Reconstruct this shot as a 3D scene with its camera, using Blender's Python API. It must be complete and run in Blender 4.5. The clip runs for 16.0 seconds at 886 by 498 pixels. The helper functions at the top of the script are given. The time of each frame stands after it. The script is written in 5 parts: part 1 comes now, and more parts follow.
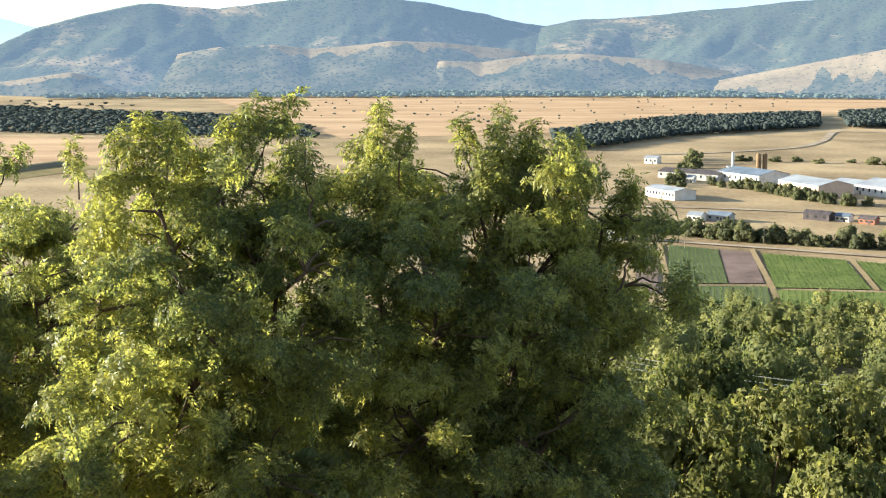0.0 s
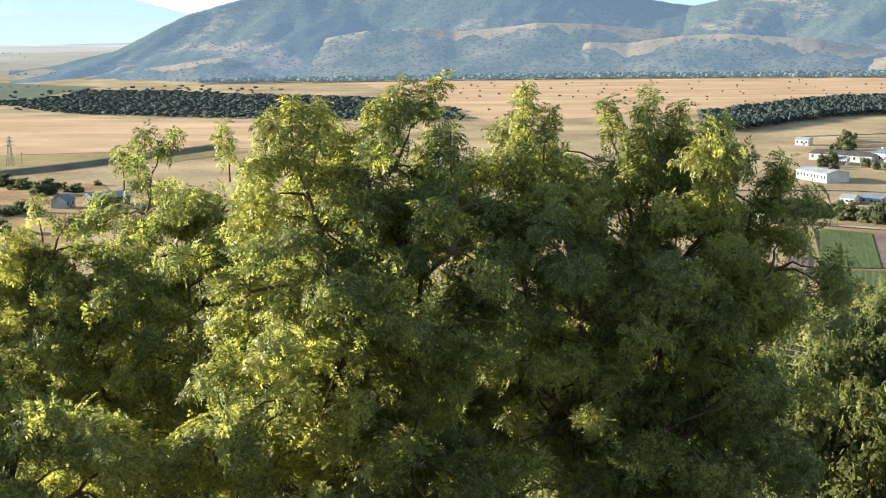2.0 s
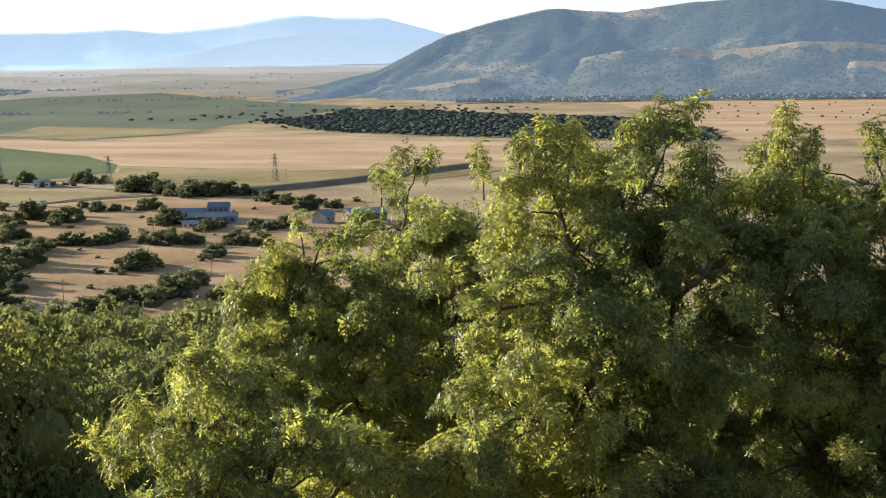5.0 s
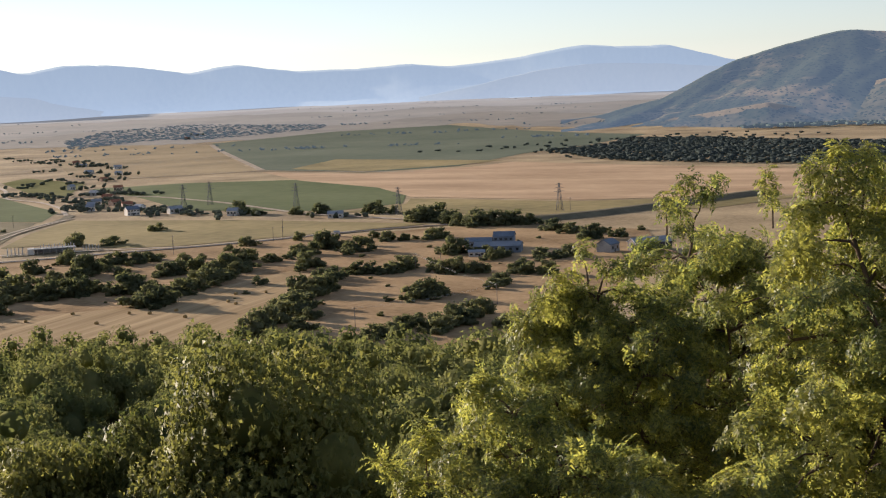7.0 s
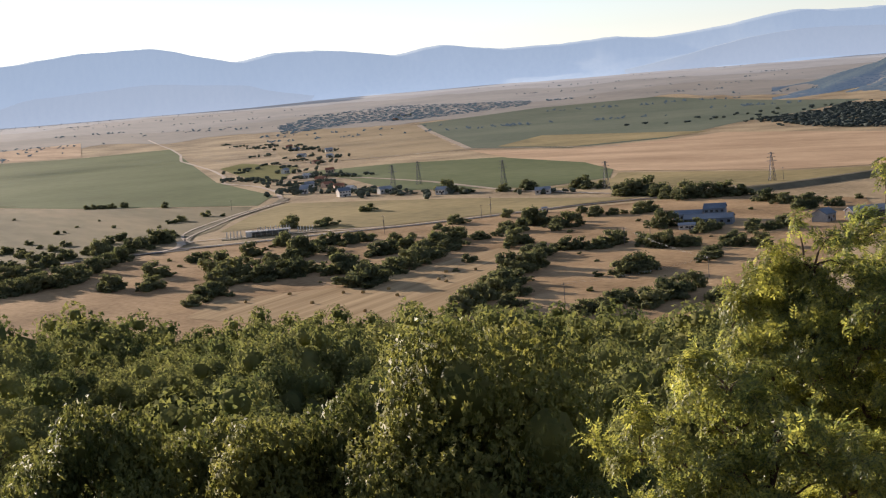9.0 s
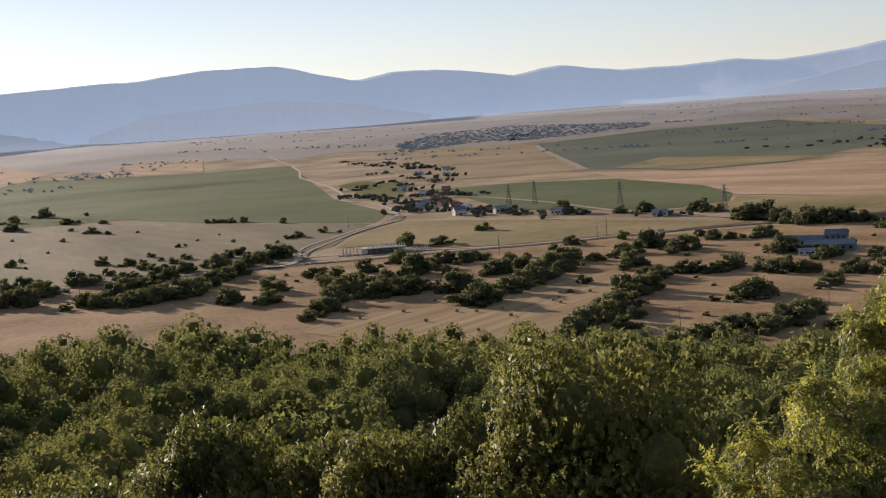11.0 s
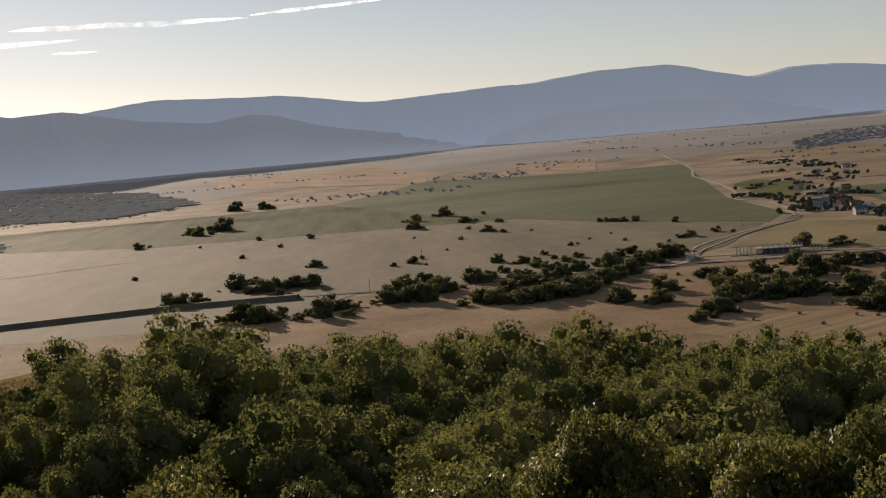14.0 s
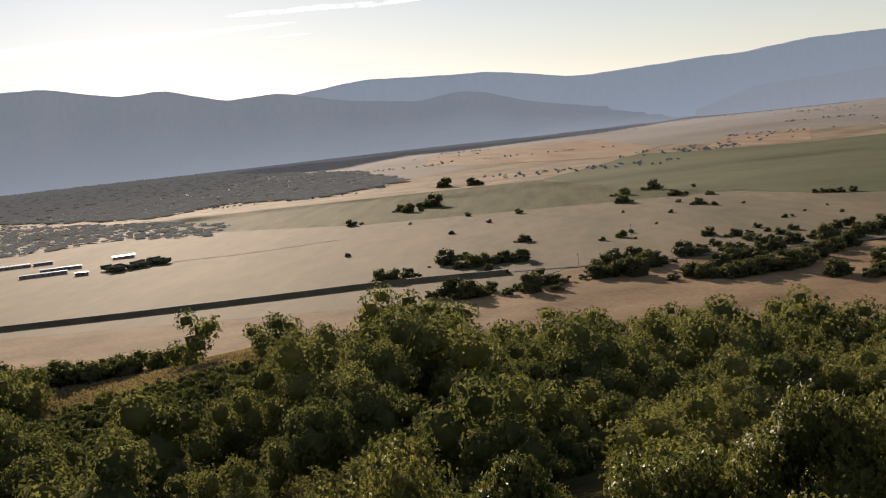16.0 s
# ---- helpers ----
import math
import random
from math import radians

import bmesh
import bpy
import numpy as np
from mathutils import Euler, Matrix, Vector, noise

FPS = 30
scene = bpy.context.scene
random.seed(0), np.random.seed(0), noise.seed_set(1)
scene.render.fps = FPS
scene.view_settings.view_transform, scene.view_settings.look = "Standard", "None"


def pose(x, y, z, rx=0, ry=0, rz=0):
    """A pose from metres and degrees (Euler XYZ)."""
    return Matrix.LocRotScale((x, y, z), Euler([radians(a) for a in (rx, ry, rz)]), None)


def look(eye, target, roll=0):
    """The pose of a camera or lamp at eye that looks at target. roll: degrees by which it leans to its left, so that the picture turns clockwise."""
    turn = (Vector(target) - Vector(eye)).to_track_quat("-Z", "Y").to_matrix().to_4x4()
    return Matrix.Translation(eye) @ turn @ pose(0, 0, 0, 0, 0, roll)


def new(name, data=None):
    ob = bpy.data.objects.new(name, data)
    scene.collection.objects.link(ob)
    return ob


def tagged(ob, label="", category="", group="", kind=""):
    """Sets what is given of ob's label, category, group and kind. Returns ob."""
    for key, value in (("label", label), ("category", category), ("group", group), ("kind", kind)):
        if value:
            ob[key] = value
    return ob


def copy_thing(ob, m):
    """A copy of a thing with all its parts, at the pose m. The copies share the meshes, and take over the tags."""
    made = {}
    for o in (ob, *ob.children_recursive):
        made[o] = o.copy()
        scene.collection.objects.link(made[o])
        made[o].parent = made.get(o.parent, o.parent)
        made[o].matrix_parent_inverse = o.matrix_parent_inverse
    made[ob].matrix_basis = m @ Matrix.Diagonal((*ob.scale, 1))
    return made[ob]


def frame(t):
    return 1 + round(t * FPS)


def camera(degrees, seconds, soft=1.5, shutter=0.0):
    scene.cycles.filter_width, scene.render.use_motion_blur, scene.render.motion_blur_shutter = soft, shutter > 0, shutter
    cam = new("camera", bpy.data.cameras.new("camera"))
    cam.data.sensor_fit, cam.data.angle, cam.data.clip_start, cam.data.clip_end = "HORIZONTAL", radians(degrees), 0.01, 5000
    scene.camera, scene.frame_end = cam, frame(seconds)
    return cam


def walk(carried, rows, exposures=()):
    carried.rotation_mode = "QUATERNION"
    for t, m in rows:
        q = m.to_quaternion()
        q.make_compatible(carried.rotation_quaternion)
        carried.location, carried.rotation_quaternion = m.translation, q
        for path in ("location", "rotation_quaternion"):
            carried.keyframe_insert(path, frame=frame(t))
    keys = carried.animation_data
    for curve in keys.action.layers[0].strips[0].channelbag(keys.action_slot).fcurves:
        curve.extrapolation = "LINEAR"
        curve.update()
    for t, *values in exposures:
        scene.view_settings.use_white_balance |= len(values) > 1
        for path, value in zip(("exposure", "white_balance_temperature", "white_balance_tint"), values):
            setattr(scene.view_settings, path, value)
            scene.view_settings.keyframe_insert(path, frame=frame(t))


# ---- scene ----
cam = camera(35.20, 16.0, 1.15)
EYE = (0.0, 0.0, 95.0)  # on the hillside, 95 m above the plain
# seconds, then the turn about x, y and z in degrees
TURNS = [
    (0.0, 81.60, -0.00, 0.00),
    (0.5, 81.34, 0.23, 1.54),
    (1.0, 80.99, 0.47, 2.78),
    (1.5, 81.02, 0.65, 4.71),
    (2.0, 80.92, 0.68, 5.89),
    (2.5, 80.79, 0.54, 7.69),
    (3.0, 80.81, 0.43, 10.03),
    (3.5, 80.78, 0.60, 12.38),
    (3.7, 80.83, 0.50, 12.95),
    (5.8, 82.75, 1.60, 17.48),
    (6.0, 82.93, 1.70, 17.86),
    (6.5, 83.03, 2.02, 22.99),
    (7.0, 83.40, 2.49, 27.79),
    (7.5, 83.45, 2.94, 29.66),
    (8.0, 83.75, 3.92, 33.34),
    (8.5, 83.30, 4.68, 34.98),
    (9.0, 82.94, 4.73, 36.13),
    (9.2, 83.00, 4.79, 36.98),
    (11.3, 84.27, 3.91, 41.79),
    (11.5, 84.31, 3.84, 42.60),
    (12.0, 84.32, 3.67, 45.75),
    (12.5, 84.42, 3.87, 48.53),
    (13.0, 84.73, 4.20, 51.30),
    (13.5, 84.92, 4.57, 53.83),
    (14.0, 85.33, 5.05, 56.94),
    (14.5, 85.54, 5.43, 59.94),
    (15.0, 85.51, 5.75, 62.39),
    (15.5, 85.35, 5.99, 64.04),
    (16.0, 85.14, 6.32, 65.44),
]
EXPOSURES = [(0.0, 2.11, 5650, 2), (3.5, 1.77, 5600, 3), (6.0, 1.26, 5700, 10), (7.0, 1.00, 5850, 15), (9.0, 0.97, 5850, 17), (11.5, 0.48, 5900, 20), (12.5, 0.28, 6000, 22), (13.5, 0.00, 6200, 20), (14.5, -0.08, 6400, 18), (16.0, 0.20, 6400, 18)]
walk(cam, [(t, pose(*EYE, rx, ry, rz)) for t, rx, ry, rz in TURNS], EXPOSURES)

# ---------------------------------------------------------------- light
SUN_AZ, SUN_EL = 78.0, 11.5  # degrees to the left of the first view, and above the horizon
world = bpy.data.worlds.new("world")
scene.world = world
world.use_nodes = True
_wn = world.node_tree
_sky = _wn.nodes.new("ShaderNodeTexSky")
_sky.sky_type = "NISHITA"
_sky.sun_disc = False
_sky.sun_elevation, _sky.sun_rotation = radians(SUN_EL), radians(-SUN_AZ)
_sky.altitude, _sky.air_density, _sky.dust_density, _sky.ozone_density = 500, 1.0, 0.14, 1.8
_bg = _wn.nodes["Background"]
_bg.inputs["Strength"].default_value = 0.074
_soft = _wn.nodes.new("ShaderNodeHueSaturation")  # the dusty air greys the sky
_soft.inputs["Saturation"].default_value = 0.55
_wn.links.new(_sky.outputs["Color"], _soft.inputs["Color"])
_wn.links.new(_soft.outputs["Color"], _bg.inputs["Color"])

_lamp = bpy.data.lights.new("sun", "SUN")
_lamp.energy, _lamp.angle, _lamp.color = 5.0, radians(0.6), (1.0, 0.82, 0.60)
sun = new("sun", _lamp)
_sa, _se = radians(SUN_AZ), radians(SUN_EL)
_toward = Vector((-math.sin(_sa) * math.cos(_se), math.cos(_sa) * math.cos(_se), math.sin(_se)))
sun.matrix_world = look(_toward * 500, (0, 0, 0))


# ---------------------------------------------------------------- materials
def make_mat(name, dark, light, scale=1.0, fine=8.0, rough=0.8, bump=0.0, bump_scale=20.0, metal=0.0, spec=0.08,
             leaf=0.0, glow=None, per_object=0.0, per_island=0.0, stretch=(1, 1, 1), turn=0.0, ramp_at=(0.5, 0.98), uv=False, foot_haze=0.0, scrub=None):
    """A surface whose colour wanders between dark and light at two scales, in metres of the world."""
    m = bpy.data.materials.new(name)
    m.use_nodes = True
    t = m.node_tree
    n, ln = t.nodes, t.links
    bsdf = n["Principled BSDF"]
    out = n["Material Output"]
    geo = n.new("ShaderNodeNewGeometry")
    mapp = n.new("ShaderNodeMapping")
    mapp.vector_type = "TEXTURE"
    mapp.inputs["Scale"].default_value = [1 / s for s in stretch]
    mapp.inputs["Rotation"].default_value = (0, 0, radians(turn))
    ln.new(n.new("ShaderNodeTexCoord").outputs["UV"] if uv else geo.outputs["Position"], mapp.inputs["Vector"])
    big, small = n.new("ShaderNodeTexNoise"), n.new("ShaderNodeTexNoise")
    for tex, s in ((big, scale), (small, scale * fine)):
        tex.inputs["Scale"].default_value = s
        tex.inputs["Detail"].default_value = 4
        ln.new(mapp.outputs["Vector"], tex.inputs["Vector"])
    add = n.new("ShaderNodeMath")
    add.operation = "MULTIPLY_ADD"
    add.inputs[1].default_value = 0.45
    ln.new(small.outputs["Fac"], add.inputs[0])
    ln.new(big.outputs["Fac"], add.inputs[2])
    last = add.outputs[0]
    for amount, socket in ((per_object, "object"), (per_island, "island")):
        if amount:
            src = n.new("ShaderNodeObjectInfo").outputs["Random"] if socket == "object" else geo.outputs["Random Per Island"]
            more = n.new("ShaderNodeMath")
            more.operation = "MULTIPLY_ADD"
            more.inputs[1].default_value = amount
            ln.new(src, more.inputs[0])
            ln.new(last, more.inputs[2])
            sub = n.new("ShaderNodeMath")
            sub.operation = "SUBTRACT"
            sub.inputs[1].default_value = amount / 2
            ln.new(more.outputs[0], sub.inputs[0])
            last = sub.outputs[0]
    ramp = n.new("ShaderNodeValToRGB")
    ramp.color_ramp.elements[0].position, ramp.color_ramp.elements[1].position = ramp_at
    ramp.color_ramp.elements[0].color, ramp.color_ramp.elements[1].color = (*dark, 1), (*light, 1)
    ln.new(last, ramp.inputs["Fac"])
    ln.new(ramp.outputs["Color"], bsdf.inputs["Base Color"])
    bsdf.inputs["Roughness"].default_value = rough
    bsdf.inputs["Metallic"].default_value = metal
    bsdf.inputs["Specular IOR Level"].default_value = spec
    if bump:
        bt = n.new("ShaderNodeTexNoise")
        bt.inputs["Scale"].default_value, bt.inputs["Detail"].default_value = bump_scale, 5
        ln.new(mapp.outputs["Vector"], bt.inputs["Vector"])
        b = n.new("ShaderNodeBump")
        b.inputs["Strength"].default_value, b.inputs["Distance"].default_value = 0.9, bump
        ln.new(bt.outputs["Fac"], b.inputs["Height"])
        ln.new(b.outputs["Normal"], bsdf.inputs["Normal"])
    shader = bsdf.outputs["BSDF"]
    if leaf:
        trans, mix = n.new("ShaderNodeBsdfTranslucent"), n.new("ShaderNodeMixShader")
        tint = n.new("ShaderNodeMix")
        tint.data_type, tint.blend_type = "RGBA", "MULTIPLY"
        tint.inputs[0].default_value = 1.0
        tint.inputs[7].default_value = (1.28, 1.28, 0.82, 1)
        ln.new(ramp.outputs["Color"], tint.inputs[6])
        ln.new(tint.outputs[2], trans.inputs["Color"])
        mix.inputs["Fac"].default_value = leaf
        ln.new(shader, mix.inputs[1])
        ln.new(trans.outputs["BSDF"], mix.inputs[2])
        shader = mix.outputs["Shader"]
    if scrub:  # lone trees and bushes on a far slope
        dots, dark_dot, mixd = n.new("ShaderNodeTexVoronoi"), n.new("ShaderNodeMath"), n.new("ShaderNodeMix")
        dots.inputs["Scale"].default_value = scrub[0]
        ln.new(mapp.outputs["Vector"], dots.inputs["Vector"])
        dark_dot.operation = "LESS_THAN"
        dark_dot.inputs[1].default_value = scrub[1]
        ln.new(dots.outputs["Distance"], dark_dot.inputs[0])
        mixd.data_type = "RGBA"
        ln.new(dark_dot.outputs[0], mixd.inputs[0])
        ln.new(ramp.outputs["Color"], mixd.inputs[6])
        mixd.inputs[7].default_value = (*scrub[2], 1)
        ln.new(mixd.outputs[2], bsdf.inputs["Base Color"])
    if foot_haze:  # haze painted as extra glow towards the foot of a far range
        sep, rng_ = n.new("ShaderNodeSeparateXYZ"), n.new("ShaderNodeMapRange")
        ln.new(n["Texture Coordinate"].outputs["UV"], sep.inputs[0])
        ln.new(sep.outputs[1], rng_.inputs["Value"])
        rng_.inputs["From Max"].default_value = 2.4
        rng_.inputs["To Min"].default_value, rng_.inputs["To Max"].default_value = glow[1] * (1 + foot_haze), glow[1]
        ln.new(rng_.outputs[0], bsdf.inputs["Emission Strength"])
    # glow paints haze onto far land and sunlight onto clouds
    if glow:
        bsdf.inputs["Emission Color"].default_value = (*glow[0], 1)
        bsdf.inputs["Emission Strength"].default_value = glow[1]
    ln.new(shader, out.inputs["Surface"])
    return m


M_GROUND = make_mat("dry_grass", (0.200, 0.146, 0.080), (0.530, 0.399, 0.231), 0.012, 22, 0.9, 0.15, 1.2, spec=0.08)
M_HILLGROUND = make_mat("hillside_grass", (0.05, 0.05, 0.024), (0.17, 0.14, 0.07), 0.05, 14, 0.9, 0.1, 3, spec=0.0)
M_MEADOW = make_mat("orange_dry_meadow", (0.225, 0.147, 0.075), (0.50, 0.345, 0.19), 0.02, 16, 0.9, 0.12, 1.5, spec=0.03)
M_MOWN = make_mat("mown_straw_field", (0.275, 0.19, 0.098), (0.50, 0.365, 0.205), 0.16, 3, 0.9, stretch=(1, 0.04, 1), turn=8, spec=0.03)
# far plain: haze painted as glow, stronger from ring to ring
M_HAZEPLAIN = [make_mat("haze_glow_grassland", (0.165, 0.138, 0.10), (0.27, 0.225, 0.165), 0.004, 10, 0.95, spec=0.2, glow=((0.50, 0.52, 0.55), g)) for g in (0.04, 0.08, 0.15, 0.21)]
M_PEACH = make_mat("peach_stubble", (0.359, 0.234, 0.130), (0.622, 0.431, 0.260), 0.006, 12, 0.9, stretch=(1, 3, 1), spec=0.08)
M_OLIVE = make_mat("olive_pasture", (0.170, 0.138, 0.055), (0.385, 0.297, 0.132), 0.008, 14, 0.9, spec=0.08)
M_WESTPASTURE = make_mat("grey_olive_pasture", (0.133, 0.117, 0.059), (0.278, 0.221, 0.124), 0.006, 6, 0.9, stretch=(2.5, 0.5, 1), turn=62, ramp_at=(0.48, 0.98), spec=0.08)
M_WESTGREEN = make_mat("olive_green_strips", (0.08, 0.10, 0.04), (0.195, 0.195, 0.09), 0.012, 6, 0.9, stretch=(4.0, 0.4, 1), turn=62, ramp_at=(0.50, 0.96), spec=0.02)
M_TAN = make_mat("tan_stubble", (0.231, 0.172, 0.088), (0.416, 0.308, 0.164), 0.007, 14, 0.9, spec=0.08)
M_GREEN = make_mat("green_crop", (0.105, 0.126, 0.052), (0.175, 0.195, 0.088), 0.006, 14, 0.85, spec=0.04)
M_GREENFAR = make_mat("bluish_green_crop", (0.105, 0.125, 0.08), (0.165, 0.18, 0.118), 0.005, 14, 0.85, spec=0.05)
M_YELLOW = make_mat("yellow_green_crop", (0.19, 0.185, 0.085), (0.27, 0.255, 0.13), 0.01, 14, 0.85, spec=0.0)
M_PLOT = make_mat("bright_plot_green", (0.12, 0.16, 0.045), (0.21, 0.24, 0.08), 0.05, 8, 0.9, spec=0.0)
M_SOIL = make_mat("brown_soil", (0.13, 0.092, 0.078), (0.26, 0.19, 0.16), 0.06, 14, 0.9, 0.05, 6)
M_CROPLEAF = make_mat("crop_leaves", (0.075, 0.115, 0.045), (0.15, 0.20, 0.07), 0.3, 8, 0.8, spec=0.0, leaf=0.2)
M_VERGE = make_mat("bright_gravel_verge", (0.38, 0.30, 0.22), (0.60, 0.51, 0.40), 0.05, 14, 0.9, 0.03, 4)
M_ROAD = make_mat("pale_gravel_road", (0.26, 0.20, 0.14), (0.48, 0.40, 0.30), 0.05, 14, 0.9, 0.03, 4)
M_ASPHALT = make_mat("grey_asphalt", (0.06, 0.06, 0.06), (0.13, 0.125, 0.12), 0.05, 14, 0.85)
M_EARTH = make_mat("bank_earth", (0.11, 0.095, 0.06), (0.22, 0.185, 0.115), 0.05, 14, 0.9, 0.2, 1)
M_BARK = make_mat("brown_bark", (0.045, 0.03, 0.02), (0.20, 0.14, 0.095), 1.5, 9, 0.85, 0.02, 14, stretch=(1, 1, 0.25))
M_ASH = make_mat("ash_leaves", (0.128, 0.155, 0.068), (0.38, 0.365, 0.10), 0.55, 5, 0.45, spec=0.3, leaf=0.60, per_island=0.5)
M_OAK = make_mat("oak_leaves", (0.092, 0.115, 0.048), (0.275, 0.268, 0.105), 0.12, 8, 0.95, spec=0.0, leaf=0.44, per_island=0.15, per_object=0.4)
M_OAKNEAR = make_mat("sunlit_oak_leaves", (0.092, 0.112, 0.042), (0.27, 0.26, 0.09), 0.25, 8, 0.5, spec=0.07, leaf=0.48, per_island=0.35, per_object=0.25)
M_WOOD = make_mat("woodland_leaves", (0.092, 0.115, 0.052), (0.275, 0.268, 0.112), 0.06, 7, 0.95, spec=0.0, leaf=0.46, per_island=0.15)
M_BUSH = make_mat("dark_bush_leaves", (0.085, 0.098, 0.06), (0.20, 0.20, 0.11), 0.05, 9, 0.95, spec=0.0, leaf=0.48, per_island=0.3, per_object=0.3)
# lighter and bluer than near leaves: haze mixed into the colour
M_FARWOOD = make_mat("haze_toned_far_leaves", (0.085, 0.11, 0.10), (0.125, 0.15, 0.13), 0.02, 9, 0.9, spec=0.0, leaf=0.25, per_island=0.08)
M_GARDEN = make_mat("garden_tree_leaves", (0.10, 0.115, 0.09), (0.155, 0.165, 0.125), 0.02, 9, 0.9, 0.5, 0.8, spec=0.0, leaf=0.3, per_island=0.15)
# far trees and hedges, with blue haze painted as glow
M_FOOTWOOD = make_mat("haze_glow_foot_leaves", (0.055, 0.075, 0.065), (0.10, 0.122, 0.10), 0.02, 9, 0.9, spec=0.0, per_island=0.1, glow=((0.33, 0.42, 0.52), 0.09))
# dark bluish tone puts the shade on the farm walls into their colour
M_SHADEWALL = make_mat("shade_toned_render", (0.13, 0.155, 0.19), (0.21, 0.235, 0.28), 0.2, 9, 0.8)
# blue glow paints haze over the dry grass slope
M_TANHILL = make_mat("haze_glow_dry_grass_slope", (0.15, 0.12, 0.08), (0.30, 0.235, 0.15), 0.4, 8, 0.95, spec=0.0, uv=True, stretch=(1, 3, 1), scrub=(5.0, 0.2, (0.05, 0.06, 0.04)), glow=((0.36, 0.43, 0.54), 0.11))
# dark tone and blue glow paint shade and haze onto the slope
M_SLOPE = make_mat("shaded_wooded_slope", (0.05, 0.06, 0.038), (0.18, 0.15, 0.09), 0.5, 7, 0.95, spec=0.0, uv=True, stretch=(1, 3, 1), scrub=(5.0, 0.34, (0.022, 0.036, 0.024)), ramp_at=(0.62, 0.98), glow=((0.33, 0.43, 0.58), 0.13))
# western woods, with warm grey haze painted as glow
M_AIRWOOD = make_mat("haze_glow_wood_leaves", (0.07, 0.09, 0.07), (0.11, 0.13, 0.095), 0.02, 9, 0.9, spec=0.0, per_island=0.08, glow=((0.50, 0.47, 0.43), 0.20))
M_WHITE = make_mat("white_render", (0.50, 0.46, 0.41), (0.72, 0.68, 0.62), 0.2, 9, 0.8)
M_PEACHWALL = make_mat("peach_render", (0.48, 0.33, 0.24), (0.66, 0.50, 0.38), 0.2, 9, 0.8)
M_BRICK = make_mat("red_brick_wall", (0.25, 0.10, 0.06), (0.42, 0.20, 0.13), 0.4, 9, 0.85)
M_GREYWALL = make_mat("grey_concrete", (0.25, 0.25, 0.25), (0.45, 0.44, 0.42), 0.2, 9, 0.85)
M_ROOFGREY = make_mat("grey_sheet_roof", (0.20, 0.215, 0.24), (0.36, 0.38, 0.41), 0.1, 12, 0.45, spec=0.2)
M_ROOFBLUE = make_mat("blue_grey_roof", (0.10, 0.13, 0.17), (0.19, 0.225, 0.28), 0.1, 12, 0.5, spec=0.1)
M_ROOFDARK = make_mat("dark_roof", (0.05, 0.045, 0.05), (0.13, 0.11, 0.11), 0.3, 12, 0.7)
M_ROOFRED = make_mat("red_tile_roof", (0.26, 0.10, 0.06), (0.42, 0.20, 0.12), 0.3, 12, 0.75, 0.03, 6)
M_SHINY = make_mat("shiny_metal_roof", (0.55, 0.55, 0.56), (0.75, 0.75, 0.75), 0.1, 12, 0.18, metal=1.0)
M_GLASSDARK = make_mat("dark_window_glass", (0.02, 0.022, 0.026), (0.05, 0.055, 0.06), 0.5, 8, 0.15, spec=0.6)
M_STEEL = make_mat("galvanised_steel", (0.09, 0.09, 0.10), (0.18, 0.18, 0.19), 0.5, 8, 0.5, metal=0.3)
M_POLE = make_mat("weathered_pole_wood", (0.12, 0.10, 0.085), (0.28, 0.24, 0.20), 0.8, 8, 0.85)
M_WIRE = make_mat("aluminium_wire", (0.45, 0.44, 0.42), (0.65, 0.63, 0.60), 0.5, 8, 0.5)
M_STRAW = make_mat("straw_bale", (0.20, 0.13, 0.05), (0.42, 0.30, 0.13), 2.5, 8, 0.9, 0.05, 9)
M_DRYTUFT = make_mat("dry_tall_grass", (0.20, 0.155, 0.09), (0.42, 0.34, 0.21), 0.3, 8, 0.85, leaf=0.3)
# warm glow stands in for sunlight on the cloud
M_CLOUD = make_mat("sun_glow_cloud", (0.8, 0.78, 0.74), (0.95, 0.93, 0.9), 0.002, 8, 1.0, glow=((1.0, 0.92, 0.80), 1.3))
_ct = M_CLOUD.node_tree
_cm, _cn, _cr = _ct.nodes.new("ShaderNodeMixShader"), _ct.nodes.new("ShaderNodeTexNoise"), _ct.nodes.new("ShaderNodeValToRGB")
_cn.inputs["Scale"].default_value = 0.012
_cr.color_ramp.elements[0].position, _cr.color_ramp.elements[1].position = 0.33, 0.70
_ct.links.new(_ct.nodes["Geometry"].outputs["Position"], _cn.inputs["Vector"])
_ct.links.new(_cn.outputs["Fac"], _cr.inputs["Fac"])
_ct.links.new(_cr.outputs["Color"], _cm.inputs["Fac"])
_ct.links.new(_ct.nodes.new("ShaderNodeBsdfTransparent").outputs["BSDF"], _cm.inputs[1])
_ct.links.new(_ct.nodes["Principled BSDF"].outputs["BSDF"], _cm.inputs[2])
_ct.links.new(_cm.outputs["Shader"], _ct.nodes["Material Output"].inputs["Surface"])
# far backdrops: forested hills, the haze before them painted as blue glow
M_HILL = make_mat("haze_glow_forested_hill", (0.062, 0.07, 0.042), (0.24, 0.18, 0.10), 0.22, 7, 0.95, spec=0.0, uv=True, stretch=(1, 4.0, 1), turn=6, ramp_at=(0.77, 0.92), scrub=(5.0, 0.34, (0.022, 0.036, 0.024)), foot_haze=0.12, glow=((0.33, 0.43, 0.58), 0.135))
M_FARHILL = make_mat("haze_glow_mountain", (0.09, 0.11, 0.10), (0.16, 0.165, 0.13), 0.5, 9, 1.0, uv=True, foot_haze=0.35, glow=((0.48, 0.57, 0.68), 0.36))
